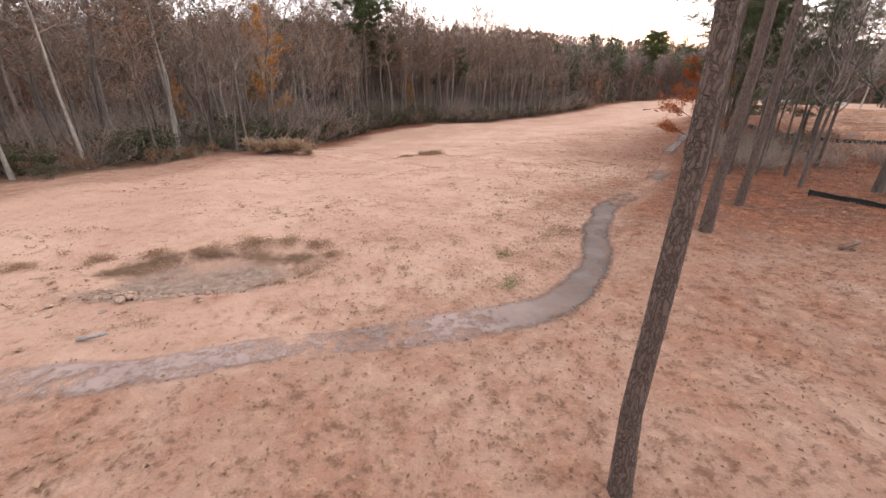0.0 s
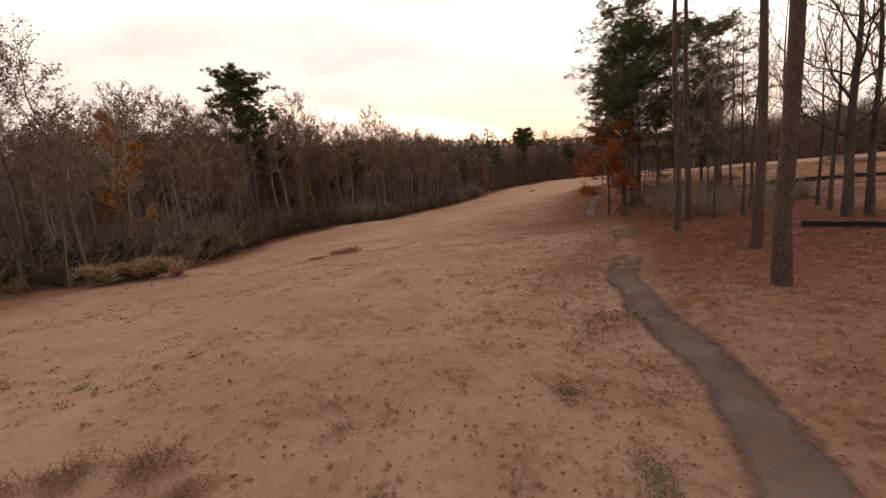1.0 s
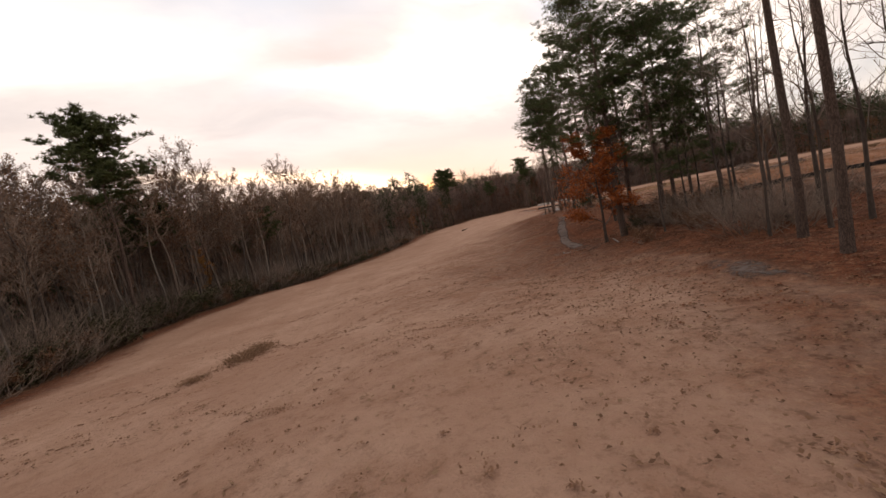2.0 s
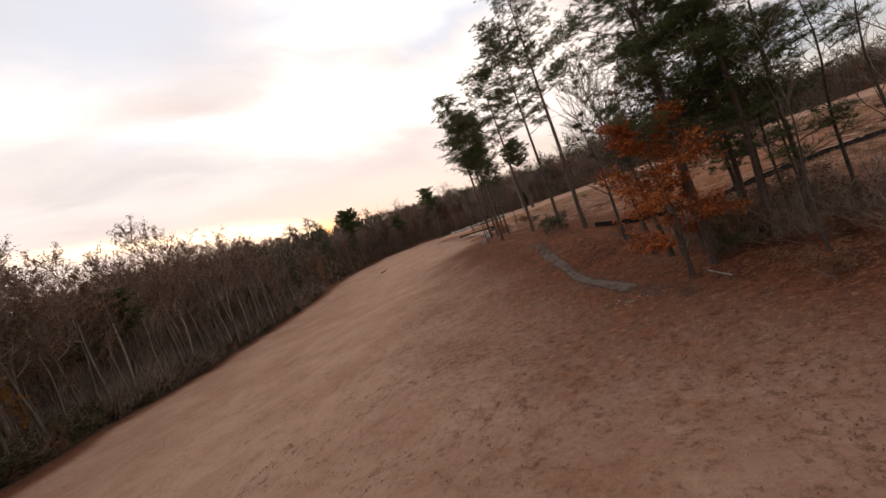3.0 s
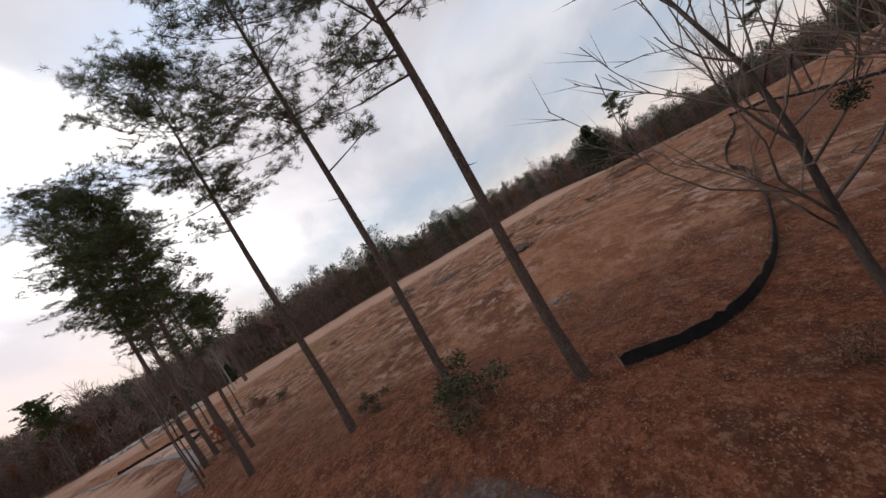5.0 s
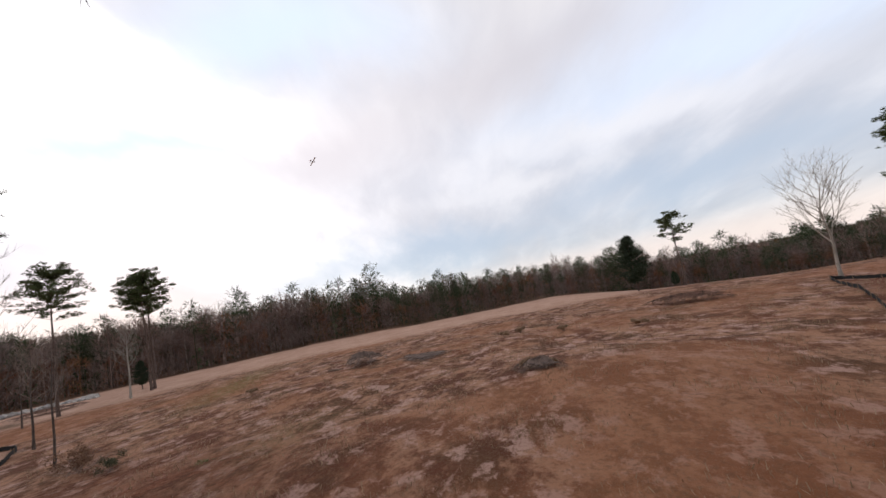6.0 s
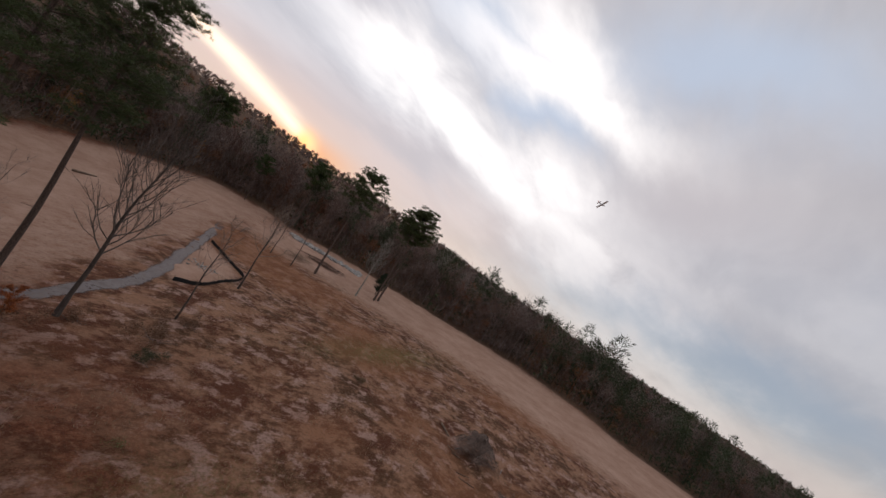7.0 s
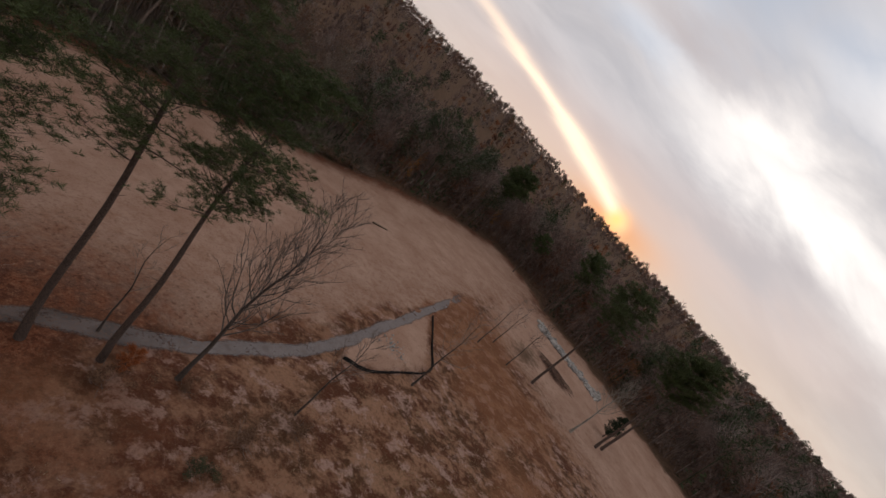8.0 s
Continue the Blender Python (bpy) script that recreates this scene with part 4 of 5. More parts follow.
greens = plant(tree_root("green_weed_patch", shrub_parts(85, 0.09, 0.7, 160, "green_weed", 0.06, 3)), 1.9, 11.7, 0, 0.8)
tagged(greens, "small green weed patch in dry turf", "weeds", "weed patches")
for x, y, s in ((29.0, 38.8, 0.9), (27.6, 36.6, 1.0), (26.4, 33.2, 0.8), (31.2, 35.0, 0.9), (28.0, 34.6, 0.7), (31.5, 41.0, 0.6), (24.0, 33.5, 0.5), (39.2, 55.2, 0.4), (64.8, 85.0, 0.5), (60.8, 82.2, 0.7), (55.0, 78.2, 0.6), (20.4, 33.6, 0.5),
                (33.6, 46.4, 0.4), (73.4, 87.2, 0.7), (70.0, 84.0, 0.8), (102.0, 18.6, 0.5), (22.2, 31.6, 0.5), (-14.8, 35.6, 0.5), (-13.2, 35.0, 0.5), (-16.2, 36.2, 0.5), (-11.9, 34.4, 0.4), (-18.2, 32.0, 0.5), (-20.4, 28.4, 0.55), (-19.4, 30.4, 0.4), (-22.4, 24.6, 0.5)):
    plant_copy(brown, x, y, x * 1.7, s)
for x, y, s in ((44.6, 61.4, 0.45), (69.0, 80.6, 0.5), (28.8, 34.2, 0.7), (30.6, 38.2, 0.8), (24.7, 37.2, 0.5)):
    plant_copy(olive, x, y, x, s)
for x, y, s in ((-15.6, 35.2, 1.1), (-14.2, 35.0, 1.2), (-12.8, 34.6, 1.1), (-11.6, 34.2, 0.8), (-13.6, 36.0, 1.0), (95.0, 40.5, 0.7), (104.0, 45.0, 0.8), (99.5, 48.0, 0.7), (92.0, 82.0, 0.6), (88.0, 33.0, 0.7), (71.6, 47.6, 0.5)):
    plant_copy(plume, x, y, x * 2.1, s)
for x, y, s in ((3.7, 13.9, 0.8), (4.0, 12.1, 0.7), (2.0, 10.1, 0.6), (2.0, 11.9, 0.8), (2.3, 15.9, 0.4), (-0.8, 14.2, 0.4), (4.9, 14.7, 0.9), (-3.4, 10.8, 0.8), (-4.8, 10.2, 0.7), (-6.4, 11.9, 0.9), (-8.4, 11.0, 0.8),
                (-1.6, 38.2, 1.1), (-2.4, 37.4, 1.0), (-0.9, 40.4, 1.1), (-4.4, 35.6, 0.8), (1.2, 14.0, 0.4), (0.6, 12.8, 0.5), (-1.5, 12.1, 0.6), (3.0, 13.4, 0.6), (-6.6, 7.6, 0.6), (13.8, 12.6, 0.6), (3.2, 11.4, 0.5)):
    plant_copy(weed, x, y, x * 3.3, s)
for x, y, s in ((-7.0, 16.0, 0.7), (1.75, 9.65, 0.9), (1.95, 9.9, 0.6), (2.0, 11.8, 0.5), (66.4, 72.0, 1.4)):
    plant_copy(greens, x, y, y, s)


# ---- silt fences ----
def silt_fence(line, label, height=0.46, gap=2.6):
    rng = random.Random(len(line))
    pts = smooth_line(line, 0.33)
    root = new("silt_fence")
    x0, y0 = pts[0]
    root.location = (x0, y0, ground_z(x0, y0))
    verts, faces = [], []
    run, last, stakes = 0.0, pts[0], [pts[0]]
    for i, p in enumerate(pts):
        run += (p - last).length
        if run >= gap:
            stakes.append(p)
            run = 0.0
        last = p
        d = (pts[min(i + 1, len(pts) - 1)] - pts[max(i - 1, 0)]).normalized()
        side = Vector((-d.y, d.x)) * 0.02
        z = ground_z(p.x, p.y)
        sway = 0.03 * math.sin(i * 0.23) + rng.uniform(-0.008, 0.008)
        top = height * (1 + 0.07 * math.sin(i * 0.17)) - 0.05 * abs(math.sin(i * 0.31)) - rng.random() ** 5 * 0.14 * height / 0.46
        for off, hh, lean in ((side, -0.15, 0.0), (side, top * 0.5, sway), (side, top, sway * 0.6), (-side, top, sway * 0.6), (-side, top * 0.5, sway), (-side, -0.15, 0.0)):
            q = p + off + side.normalized() * lean
            verts.append((q.x - x0, q.y - y0, z + hh - root.location.z))
    for i in range(len(pts) - 1):
        for k in range(6):
            a, b = i * 6 + k, i * 6 + (k + 1) % 6
            faces.append((a, b, b + 6, a + 6))
    fab = new("fabric", mesh_from("fabric", verts, faces, "silt_fabric", False))
    fab.parent = root
    tagged(fab, "sagging black woven fabric")
    bm = bmesh.new()
    bmesh.ops.create_cube(bm, size=1.0, matrix=Matrix.Diagonal((0.05, 0.05, height + 0.45, 1)))
    bmesh.ops.bevel(bm, geom=bm.edges[:], offset=0.006, segments=1)
    stake = bpy.data.meshes.new("stake")
    bm.to_mesh(stake)
    bm.free()
    stake.materials.append(MATS["stake_wood"])
    for p in stakes:
        s = new("stake", stake)
        s.parent = root
        s.location = (p.x - x0 + 0.05, p.y - y0 + 0.05, ground_z(p.x, p.y) - root.location.z + height * 0.5 - 0.08)
        s.rotation_euler = (rng.uniform(-0.08, 0.08), rng.uniform(-0.08, 0.08), rng.uniform(0, 1.5))
    tagged(root, label, "silt fence", "silt fences")


silt_fence([(36.9, 50.6), (37.1, 47.5), (39.2, 44.0), (44.5, 39.4), (53.5, 33.5), (62.0, 29.0), (80.0, 14.5), (94.8, 4.4)], "long sagging black silt fence on wooden stakes")
silt_fence([(94.8, 4.4), (83.5, 2.6), (75.0, 4.6), (60.0, 7.0)], "black silt fence along the back of dug earth")
silt_fence([(18.0, 19.3), (18.8, 17.9), (20.2, 15.8), (23.0, 12.6)], "low black silt fence on red leaf litter", 0.27)
silt_fence([(74.2, 98.3), (76.8, 98.8), (79.5, 100.8), (83.0, 104.2), (85.6, 106.9), (86.2, 109.0), (85.7, 114.0), (85.1, 121.8)], "black silt fence bent round a grass corner by the path", 0.5)


# ---- mounds, stones, logs ----
def mound(x, y, rx, ry, h, material, label, seed, turn=0.0):
    rng = random.Random(seed)
    n, rings = 44, 13
    verts, faces = [], []
    for j in range(rings):
        s = j / (rings - 1)
        for k in range(n):
            a = 6.2832 * k / n
            wob = 1 + 0.16 * math.sin(a * 3 + seed) + 0.09 * math.sin(a * 7 + seed * 2)
            u, v = rx * s * wob * math.cos(a), ry * s * wob * math.sin(a)
            px, py = u * math.cos(turn) - v * math.sin(turn), u * math.sin(turn) + v * math.cos(turn)
            top = h * (1 - s * s) ** 1.3 + ((rng.uniform(-0.16, 0.16) * h + rng.uniform(-0.05, 0.05)) if 0 < j < rings - 1 else 0)
            verts.append((px, py, ground_z(x + px, y + py) - ground_z(x, y) + top - (0.06 if j == rings - 1 else 0)))
    for j in range(rings - 1):
        for k in range(n):
            a, b = j * n + k, j * n + (k + 1) % n
            faces.append((a, b, b + n, a + n))
    me = mesh_from("earth_mound", verts, faces, material)
    me.attributes.new("rim", "FLOAT", "POINT").data.foreach_set("value", np.repeat(np.linspace(0, 1, rings), n).astype(np.float32))
    root = new("earth_mound", me)
    root.location = (x, y, ground_z(x, y))
    tagged(root, label, "earth mound", "mounds in the field")
    return root




def spoil_look(name, dark, light, scale):
    """Loose earth that thins out into the ground at its rim."""
    m = surface(name, two_tone(dark, light, scale, scale * 6), 0.95, bump=0.9)
    N = m.node_tree
    out = [k for k in N.nodes if k.type == "OUTPUT_MATERIAL"][0]
    body = out.inputs[0].links[0].from_socket
    rim = N.nodes.new("ShaderNodeAttribute")
    rim.attribute_name = "rim"
    rough = N.nodes.new("ShaderNodeTexNoise")
    rough.inputs["Scale"].default_value = 0.9
    rough.inputs["Detail"].default_value = 6.0
    rough.inputs["Roughness"].default_value = 0.7
    N.links.new(N.nodes.new("ShaderNodeTexCoord").outputs["Object"], rough.inputs["Vector"])
    total = N.nodes.new("ShaderNodeMath")
    total.operation = "MULTIPLY_ADD"
    N.links.new(rough.outputs[0], total.inputs[0])
    total.inputs[1].default_value = 1.5
    N.links.new(rim.outputs["Fac"], total.inputs[2])
    thin = N.nodes.new("ShaderNodeMapRange")
    thin.inputs[1].default_value, thin.inputs[2].default_value = 1.15, 1.60
    N.links.new(total.outputs[0], thin.inputs[0])
    mix = N.nodes.new("ShaderNodeMixShader")
    N.links.new(thin.outputs[0], mix.inputs[0])
    N.links.new(body, mix.inputs[1])
    N.links.new(N.nodes.new("ShaderNodeBsdfTransparent").outputs[0], mix.inputs[2])
    N.links.new(mix.outputs[0], out.inputs[0])


spoil_look("grey_spoil", (0.055, 0.036, 0.028), (0.165, 0.112, 0.088), 2.2)
spoil_look("red_spoil", (0.040, 0.022, 0.016), (0.150, 0.076, 0.050), 1.3)
mound(103.2, 70.2, 6.0, 3.6, 1.7, "grey_spoil", "grey heap of dumped spoil in the field", 1, 0.4)
mound(97.0, 60.2, 6.5, 3.4, 0.30, "grey_spoil", "flat spread of grey spoil beside the heap", 2, 0.7)
mound(101.5, 20.0, 7.0, 2.8, 1.3, "red_spoil", "long dark red-brown earth bank in the field", 3, 0.8)
mound(72.5, 48.2, 3.4, 2.2, 0.6, "grey_spoil", "low grey heap of earth and dead stalks", 4, 0.2)
mound(121.5, 141.5, 8.0, 3.6, 0.9, "red_spoil", "brown earth bank beside pale stones", 5, -0.75)


def stone_mesh(seed):
    rng = random.Random(seed)
    bm = bmesh.new()
    bmesh.ops.create_icosphere(bm, subdivisions=1, radius=0.5)
    for v in bm.verts:
        v.co *= rng.uniform(0.72, 1.15)
        v.co.z *= 0.62
    me = bpy.data.meshes.new("stone")
    bm.to_mesh(me)
    bm.free()
    return me


def stones(name, place, count, lo, hi, material, label, seed):
    """A heap or strip of loose stones under one empty."""
    rng = random.Random(seed)
    kinds = [stone_mesh(seed * 10 + k) for k in range(5)]
    for me in kinds:
        me.materials.append(MATS[material])
    root = new(name)
    x0, y0 = place(random.Random(1))
    root.location = (x0, y0, ground_z(x0, y0))
    for _ in range(count):
        x, y = place(rng)
        s = rng.uniform(lo, hi)
        ob = new("stone", rng.choice(kinds))
        ob.parent = root
        ob.matrix_basis = Matrix.LocRotScale((x - x0, y - y0, ground_z(x, y) - root.location.z + s * 0.12), Euler((rng.uniform(-0.4, 0.4), rng.uniform(-0.4, 0.4), rng.uniform(0, 6))), (s, s * rng.uniform(0.7, 1.2), s))
    tagged(root, label, "stones")


stones("stone_strip", lambda g: (lambda t, w: (123.0 + 18 * t + w * 0.5, 167.0 - 18 * t + w * 0.5))(g.random(), g.gauss(0, 2.0)), 280, 0.7, 2.2, "pale_stone", "strip of pale stones along the woods' edge", 3)
surface("dry_clay", two_tone((0.24, 0.155, 0.115), (0.42, 0.30, 0.24), 3.0, 20, 0.3), 0.9, bump=0.5)
stones("clay_lumps", lambda g: (-7.8 + g.gauss(0, 1.3), 8.7 + g.gauss(0, 0.5)), 90, 0.05, 0.24, "dry_clay", "lumps of pale dry clay beside the shallow pit", 7)
stones("gravel_heap", lambda g: (79.6 + g.gauss(0, 0.9), 106.6 + g.gauss(0, 0.9)), 60, 0.15, 0.42, "pale_stone", "small heap of pale gravel inside the fence", 4)
stones("path_gravel", lambda g: (21.5 + g.gauss(0, 0.30), 41.4 + g.gauss(0, 0.5)), 22, 0.05, 0.16, "pale_stone", "pale gravel scattered on the worn path", 6)
stones("loose_stones", lambda g: (49.4 + g.gauss(0, 0.5), 50.0 + g.gauss(0, 0.4)), 14, 0.12, 0.4, "rubble_stone", "few loose grey stones on dry grass", 5)


def fallen_log(x, y, length, r, turn, material, label):
    G = Grow(int(x * 10 + y))
    pts = bent(G.rng, Vector((-length / 2, 0, r * 0.6)), Vector((1, 0, 0)), length, 6, 0.05)
    pts = [Vector((p.x, p.y, r * 0.65 + 0.02 * i)) for i, p in enumerate(pts)]
    G.tube(pts, [r, r * 1.02, r * 0.97, r * 0.92, r * 0.85, r * 0.8, r * 0.7], 8)
    for k in range(3):
        i = k + 2
        G.spike(pts[i], pts[i] + G.way(0.2, 0.8) * length * 0.12, r * 0.25)
    G.f += [tuple(range(8))[::-1], tuple(range(48, 56))]
    ob = new("fallen_log", G.mesh("fallen_log", material))
    ob.matrix_basis = Matrix.LocRotScale((x, y, ground_z(x, y)), Euler((0, 0, turn)), None)
    tagged(ob, label, "log", "fallen wood")


fallen_log(-7.1, 6.75, 0.6, 0.045, 0.1, "pale_stone", "short weathered white limb lying on turf")
fallen_log(69.5, 145.0, 4.0, 0.22, 0.5, "log_wood", "dark log on the far fairway")
fallen_log(-14.6, 36.0, 3.2, 0.17, 0.4, "pale_stone", "bleached log in the brush heap")
fallen_log(101.6, 74.4, 2.6, 0.14, 1.1, "log_wood", "dark limb lying by the grey heap")
fallen_log(22.4, 37.4, 1.3, 0.045, 0.9, "pale_stone", "bleached stick on leaf litter under the oak")
for k in range(9):
    fallen_log(100.2 + 4.6 * math.sin(k * 2.3), 68.6 + 2.4 * math.cos(k * 1.7), 1.3 + 0.25 * (k % 4), 0.045, k * 1.1, "log_wood" if k % 3 else "pale_stone", "broken stick lying about the spoil heap")
fallen_log(13.6, 12.4, 0.8, 0.06, 0.3, "log_wood", "dark stick on red leaf litter")


# ---- model aircraft, caught in mid air ----
def aircraft():
    root = new("model_aircraft")
    G = Grow(1)
    xs = [0.0, 0.12, 0.45, 0.95, 1.35]
    G.tube([Vector((x, 0, 0.02 * math.sin(x * 2))) for x in xs], [0.045, 0.10, 0.115, 0.07, 0.025], 10)
    G.f += [tuple(range(10))[::-1], tuple(range(40, 50))]
    body = new("fuselage", G.mesh("fuselage", "white_shell"))
    body.parent = root

    def board(name, pts, thick, material, label="", under=None):
        bm = bmesh.new()
        low = [bm.verts.new(p) for p in pts]
        f = bm.faces.new(low)
        up = bmesh.ops.extrude_face_region(bm, geom=[f])
        n = (Vector(pts[1]) - Vector(pts[0])).cross(Vector(pts[2]) - Vector(pts[1])).normalized()
        bmesh.ops.translate(bm, verts=[v for v in up["geom"] if isinstance(v, bmesh.types.BMVert)], vec=n * thick)
        bmesh.ops.recalc_face_normals(bm, faces=bm.faces[:])
        bmesh.ops.bevel(bm, geom=bm.edges[:], offset=thick * 0.3, segments=1)
        me = bpy.data.meshes.new(name)
        bm.to_mesh(me)
        bm.free()
        me.materials.append(MATS[material])
        ob = new(name, me)
        ob.parent = under or root
        if label:
            tagged(ob, label)
        return ob

    wing = board("wing", [(0.34, -0.95, 0.07), (0.62, -0.95, 0.07), (0.66, 0.0, 0.05), (0.62, 0.95, 0.07), (0.34, 0.95, 0.07), (0.30, 0.0, 0.05)], 0.035, "white_shell")
    board("wing_tip", [(0.335, 0.80, 0.108), (0.625, 0.80, 0.108), (0.62, 0.96, 0.112), (0.34, 0.96, 0.112)], 0.01, "red_shell", "red wing tip", wing)
    board("wing_tip", [(0.335, -0.96, 0.112), (0.625, -0.96, 0.112), (0.62, -0.80, 0.108), (0.34, -0.80, 0.108)], 0.01, "red_shell", "red wing tip", wing)
    board("tailplane", [(1.16, -0.34, 0.03), (1.34, -0.34, 0.03), (1.34, 0.34, 0.03), (1.16, 0.34, 0.03)], 0.02, "white_shell")
    board("fin", [(1.12, -0.01, 0.04), (1.36, -0.01, 0.04), (1.38, -0.01, 0.32), (1.24, -0.01, 0.32)], 0.02, "red_shell", "red tail fin")
    board("propeller", [(-0.03, -0.16, -0.015), (-0.03, 0.16, -0.015), (-0.03, 0.16, 0.015), (-0.03, -0.16, 0.015)], 0.012, "dark_prop", "", body)
    root.matrix_basis = Matrix.LocRotScale((107.5, 74.1, 36.0), Euler((radians(38), radians(8), radians(160))), (0.95,) * 3)
    tagged(root, "white and red model aircraft banking in flight", "model aircraft")


aircraft()


# ---- the woods along the fairway: trees one by one ----
def wood_spot(rng, lo, hi, a0, a1):
    """A place in the woods, lo to hi metres behind their edge, along the fairway from a0 to a1."""
    while True:
        along, lat = rng.uniform(a0, a1), rng.uniform(20, 90)
        x = 4 - AXIS.y * lat + AXIS.x * along
        y = 11 + AXIS.x * lat + AXIS.y * along
        d = -float(in_clearing(np.array([x]), np.array([y]))[0])
        if lo < d < hi:
            return x, y, d


rng = random.Random(77)
WOOD = "trees of the wood along the fairway"
kinds = []
for k, (h, r, fork, spread, lf, mat) in enumerate(((17, 0.17, 6.0, 3.6, 0, "wood_bark"), (19, 0.20, 7.0, 4.0, 2, "wood_bark"), (15, 0.12, 5.0, 3.0, 0, "birch_bark"),
                                                   (18, 0.15, 8.0, 2.8, 1, "birch_bark"), (14, 0.13, 4.0, 3.0, 3, "wood_bark"), (20, 0.22, 8.5, 4.0, 2, "wood_bark"))):
    x, y, d = wood_spot(rng, 1, 6, 0, 90)
    t = plant(tree_root("wood_tree", bare_parts(900 + k * 13, h, r, fork, spread, 5, 3, mat, (rng.uniform(-0.10, 0.10), rng.uniform(-0.10, 0.10)), 0.12, lf, "brown_leaf", 0.19, 5, fullness=1.6, fine=0.020)), x, y)
    tagged(t, ("grey leafless", "brown-leaved tall", "thin pale leafless", "pale-trunked tall", "low brown-leaved", "large brown-leaved")[k] + " tree crowded in the wood", "tree", WOOD)
    kinds.append(t)
spots = []
tries = 0
while len(spots) < 360 and tries < 9000:
    tries += 1
    x, y, d = wood_spot(rng, 0.5, 26, -32, 150)
    gap = 2.1 + d * 0.05
    if all((x - a) ** 2 + (y - b) ** 2 > gap * gap for a, b in spots) and (x + 20.5) ** 2 + (y - 50.5) ** 2 > 20:
        spots.append((x, y))
for x, y in spots:
    taller = 0.92 + 0.44 * float(smooth(y, 56, 96))
    plant_copy(rng.choice(kinds), x, y, rng.uniform(0, 6.28), (rng.uniform(0.85, 1.15) if rng.random() < 0.8 else rng.uniform(0.45, 0.75)) * taller)
amber = plant(tree_root("amber_tree", bare_parts(1201, 16, 0.16, 3.0, 3.2, 5, 3, "grey_bark", (0, 0), 0.12, 11, "amber_leaf", 0.22, 5)), -20.5, 50.5)
tagged(amber, "tree holding bright amber-orange autumn leaves", "tree", WOOD)
for x, y, s in ((-27.5, 43.5, 0.42), (-8.0, 92.0, 0.62), (66.0, 186.0, 0.7), (104.0, 222.0, 0.8), (-26.0, 60.0, 0.8)):
    plant_copy(amber, x, y, x, s)
wood_pine = plant(tree_root("pine_tree", pine_parts(141, 21, 0.24, 13.2, 4.8, 1.45, (0, 0), 0.40, 18, 4, 9, 0.24)), -14.2, 77.4, 0, 1.17)
tagged(wood_pine, "tall pine rising over the bare wood", "tree", WOOD)
for x, y, s in ((98.0, 211.0, 1.30), (101.0, 214.0, 1.35), (131.0, 185.0, 1.15), (118.0, 198.0, 0.8)):
    plant_copy(wood_pine, x, y, x, s)
for k in range(24):
    x, y, d = wood_spot(rng, 3, 30, -30, 150)
    plant_copy(wood_pine, x, y, rng.uniform(0, 6), rng.uniform(0.42, 0.85))


def thicket_parts(seed, h, stems):
    """A bush of many thin leafless stems."""
    L = Grow(seed)
    rng = L.rng
    for _ in range(stems):
        p = Vector((rng.gauss(0, h * 0.16), rng.gauss(0, h * 0.16), -0.1))
        d = (Vector((p.x, p.y, 0)) * 0.6 + Vector((rng.gauss(0, 0.5), rng.gauss(0, 0.5), 1))).normalized()
        line = bent(rng, p, d, h * rng.uniform(0.35, 1.0), 3, 0.26, 0.0)
        L.tube(line, [0.03, 0.022, 0.014, 0.006], 3)
        for _ in range(9):
            i = rng.randrange(1, 3)
            q = line[i].lerp(line[i + 1], rng.random())
            L.spike(q, q + (L.way(0.0, 0.9) + d * 0.6).normalized() * h * rng.uniform(0.12, 0.3), 0.013)
    return [("stem_tangle", L.mesh("stem_tangle", "wood_twig"), "")]


thicket = plant(tree_root("bare_thicket", thicket_parts(333, 4.6, 34)), -18.0, 54.0)
tagged(thicket, "tangle of thin leafless grey-brown stems", "thicket", "thickets under the wood")
for k in range(290):
    x, y, d = wood_spot(rng, 0.8, 18, -30, 165)
    plant_copy(thicket, x, y, rng.uniform(0, 6), rng.uniform(0.55, 2.4) * min(1.0, 0.55 + d * 0.12) * (0.55 if y < 45 else 1.0))
for k in range(260):
    x, y, d = wood_spot(rng, -0.6, 7, -30, 165)
    src = rng.choice((olive, olive, olive, olive, brown))
    plant_copy(src, x, y, rng.uniform(0, 6), min(1.5, rng.uniform(0.35, 0.8) + max(0.0, d) * rng.uniform(0.08, 0.30)) * (0.65 if y < 40 else 1.0))


for k in range(150):
    x, y, d = wood_spot(rng, 0.4, 5, 20, 165)
    plant_copy(rng.choice((olive, brown, brown, thicket)), x, y, rng.uniform(0, 6), rng.uniform(0.7, 1.5))
# thin saplings and brush among the pines beside the path
for k in range(44):
    x, y = 19.0 + 14 * rng.random(), rng.uniform(26, 41)
    if float(near_line(np.array([x]), np.array([y]), PATH_LINE)[0]) > 2.4 and (x - 4) * -AXIS.y + (y - 11) * AXIS.x < 0:
        plant_copy(thicket, x, y, k * 1.3, rng.uniform(0.30, 0.75))
# evergreen scrub and a pale trunk along the foot of the wood
for k in range(34):
    t = k / 33
    x, y = -18.0 + 34 * t ** 1.5 + rng.uniform(-1.6, 0.2), 62 + 62 * t + rng.uniform(-1.0, 1.5)
    plant_copy(olive, x, y, k * 1.9, rng.uniform(0.9, 1.7))
plant_copy(kinds[2], -17.6, 74.0, 0.6, 0.95)
plant_copy(kinds[3], -19.0, 58.5, 1.6, 0.9)


# ---- the woods further off, as one mass for each kind ----
def template(grow):
    tris = []
    for f in grow.f:
        tris.append(f[:3])
        if len(f) == 4:
            tris.append((f[0], f[2], f[3]))
    return np.array([tuple(v) for v in grow.v], np.float32), np.array(tris, np.int32)


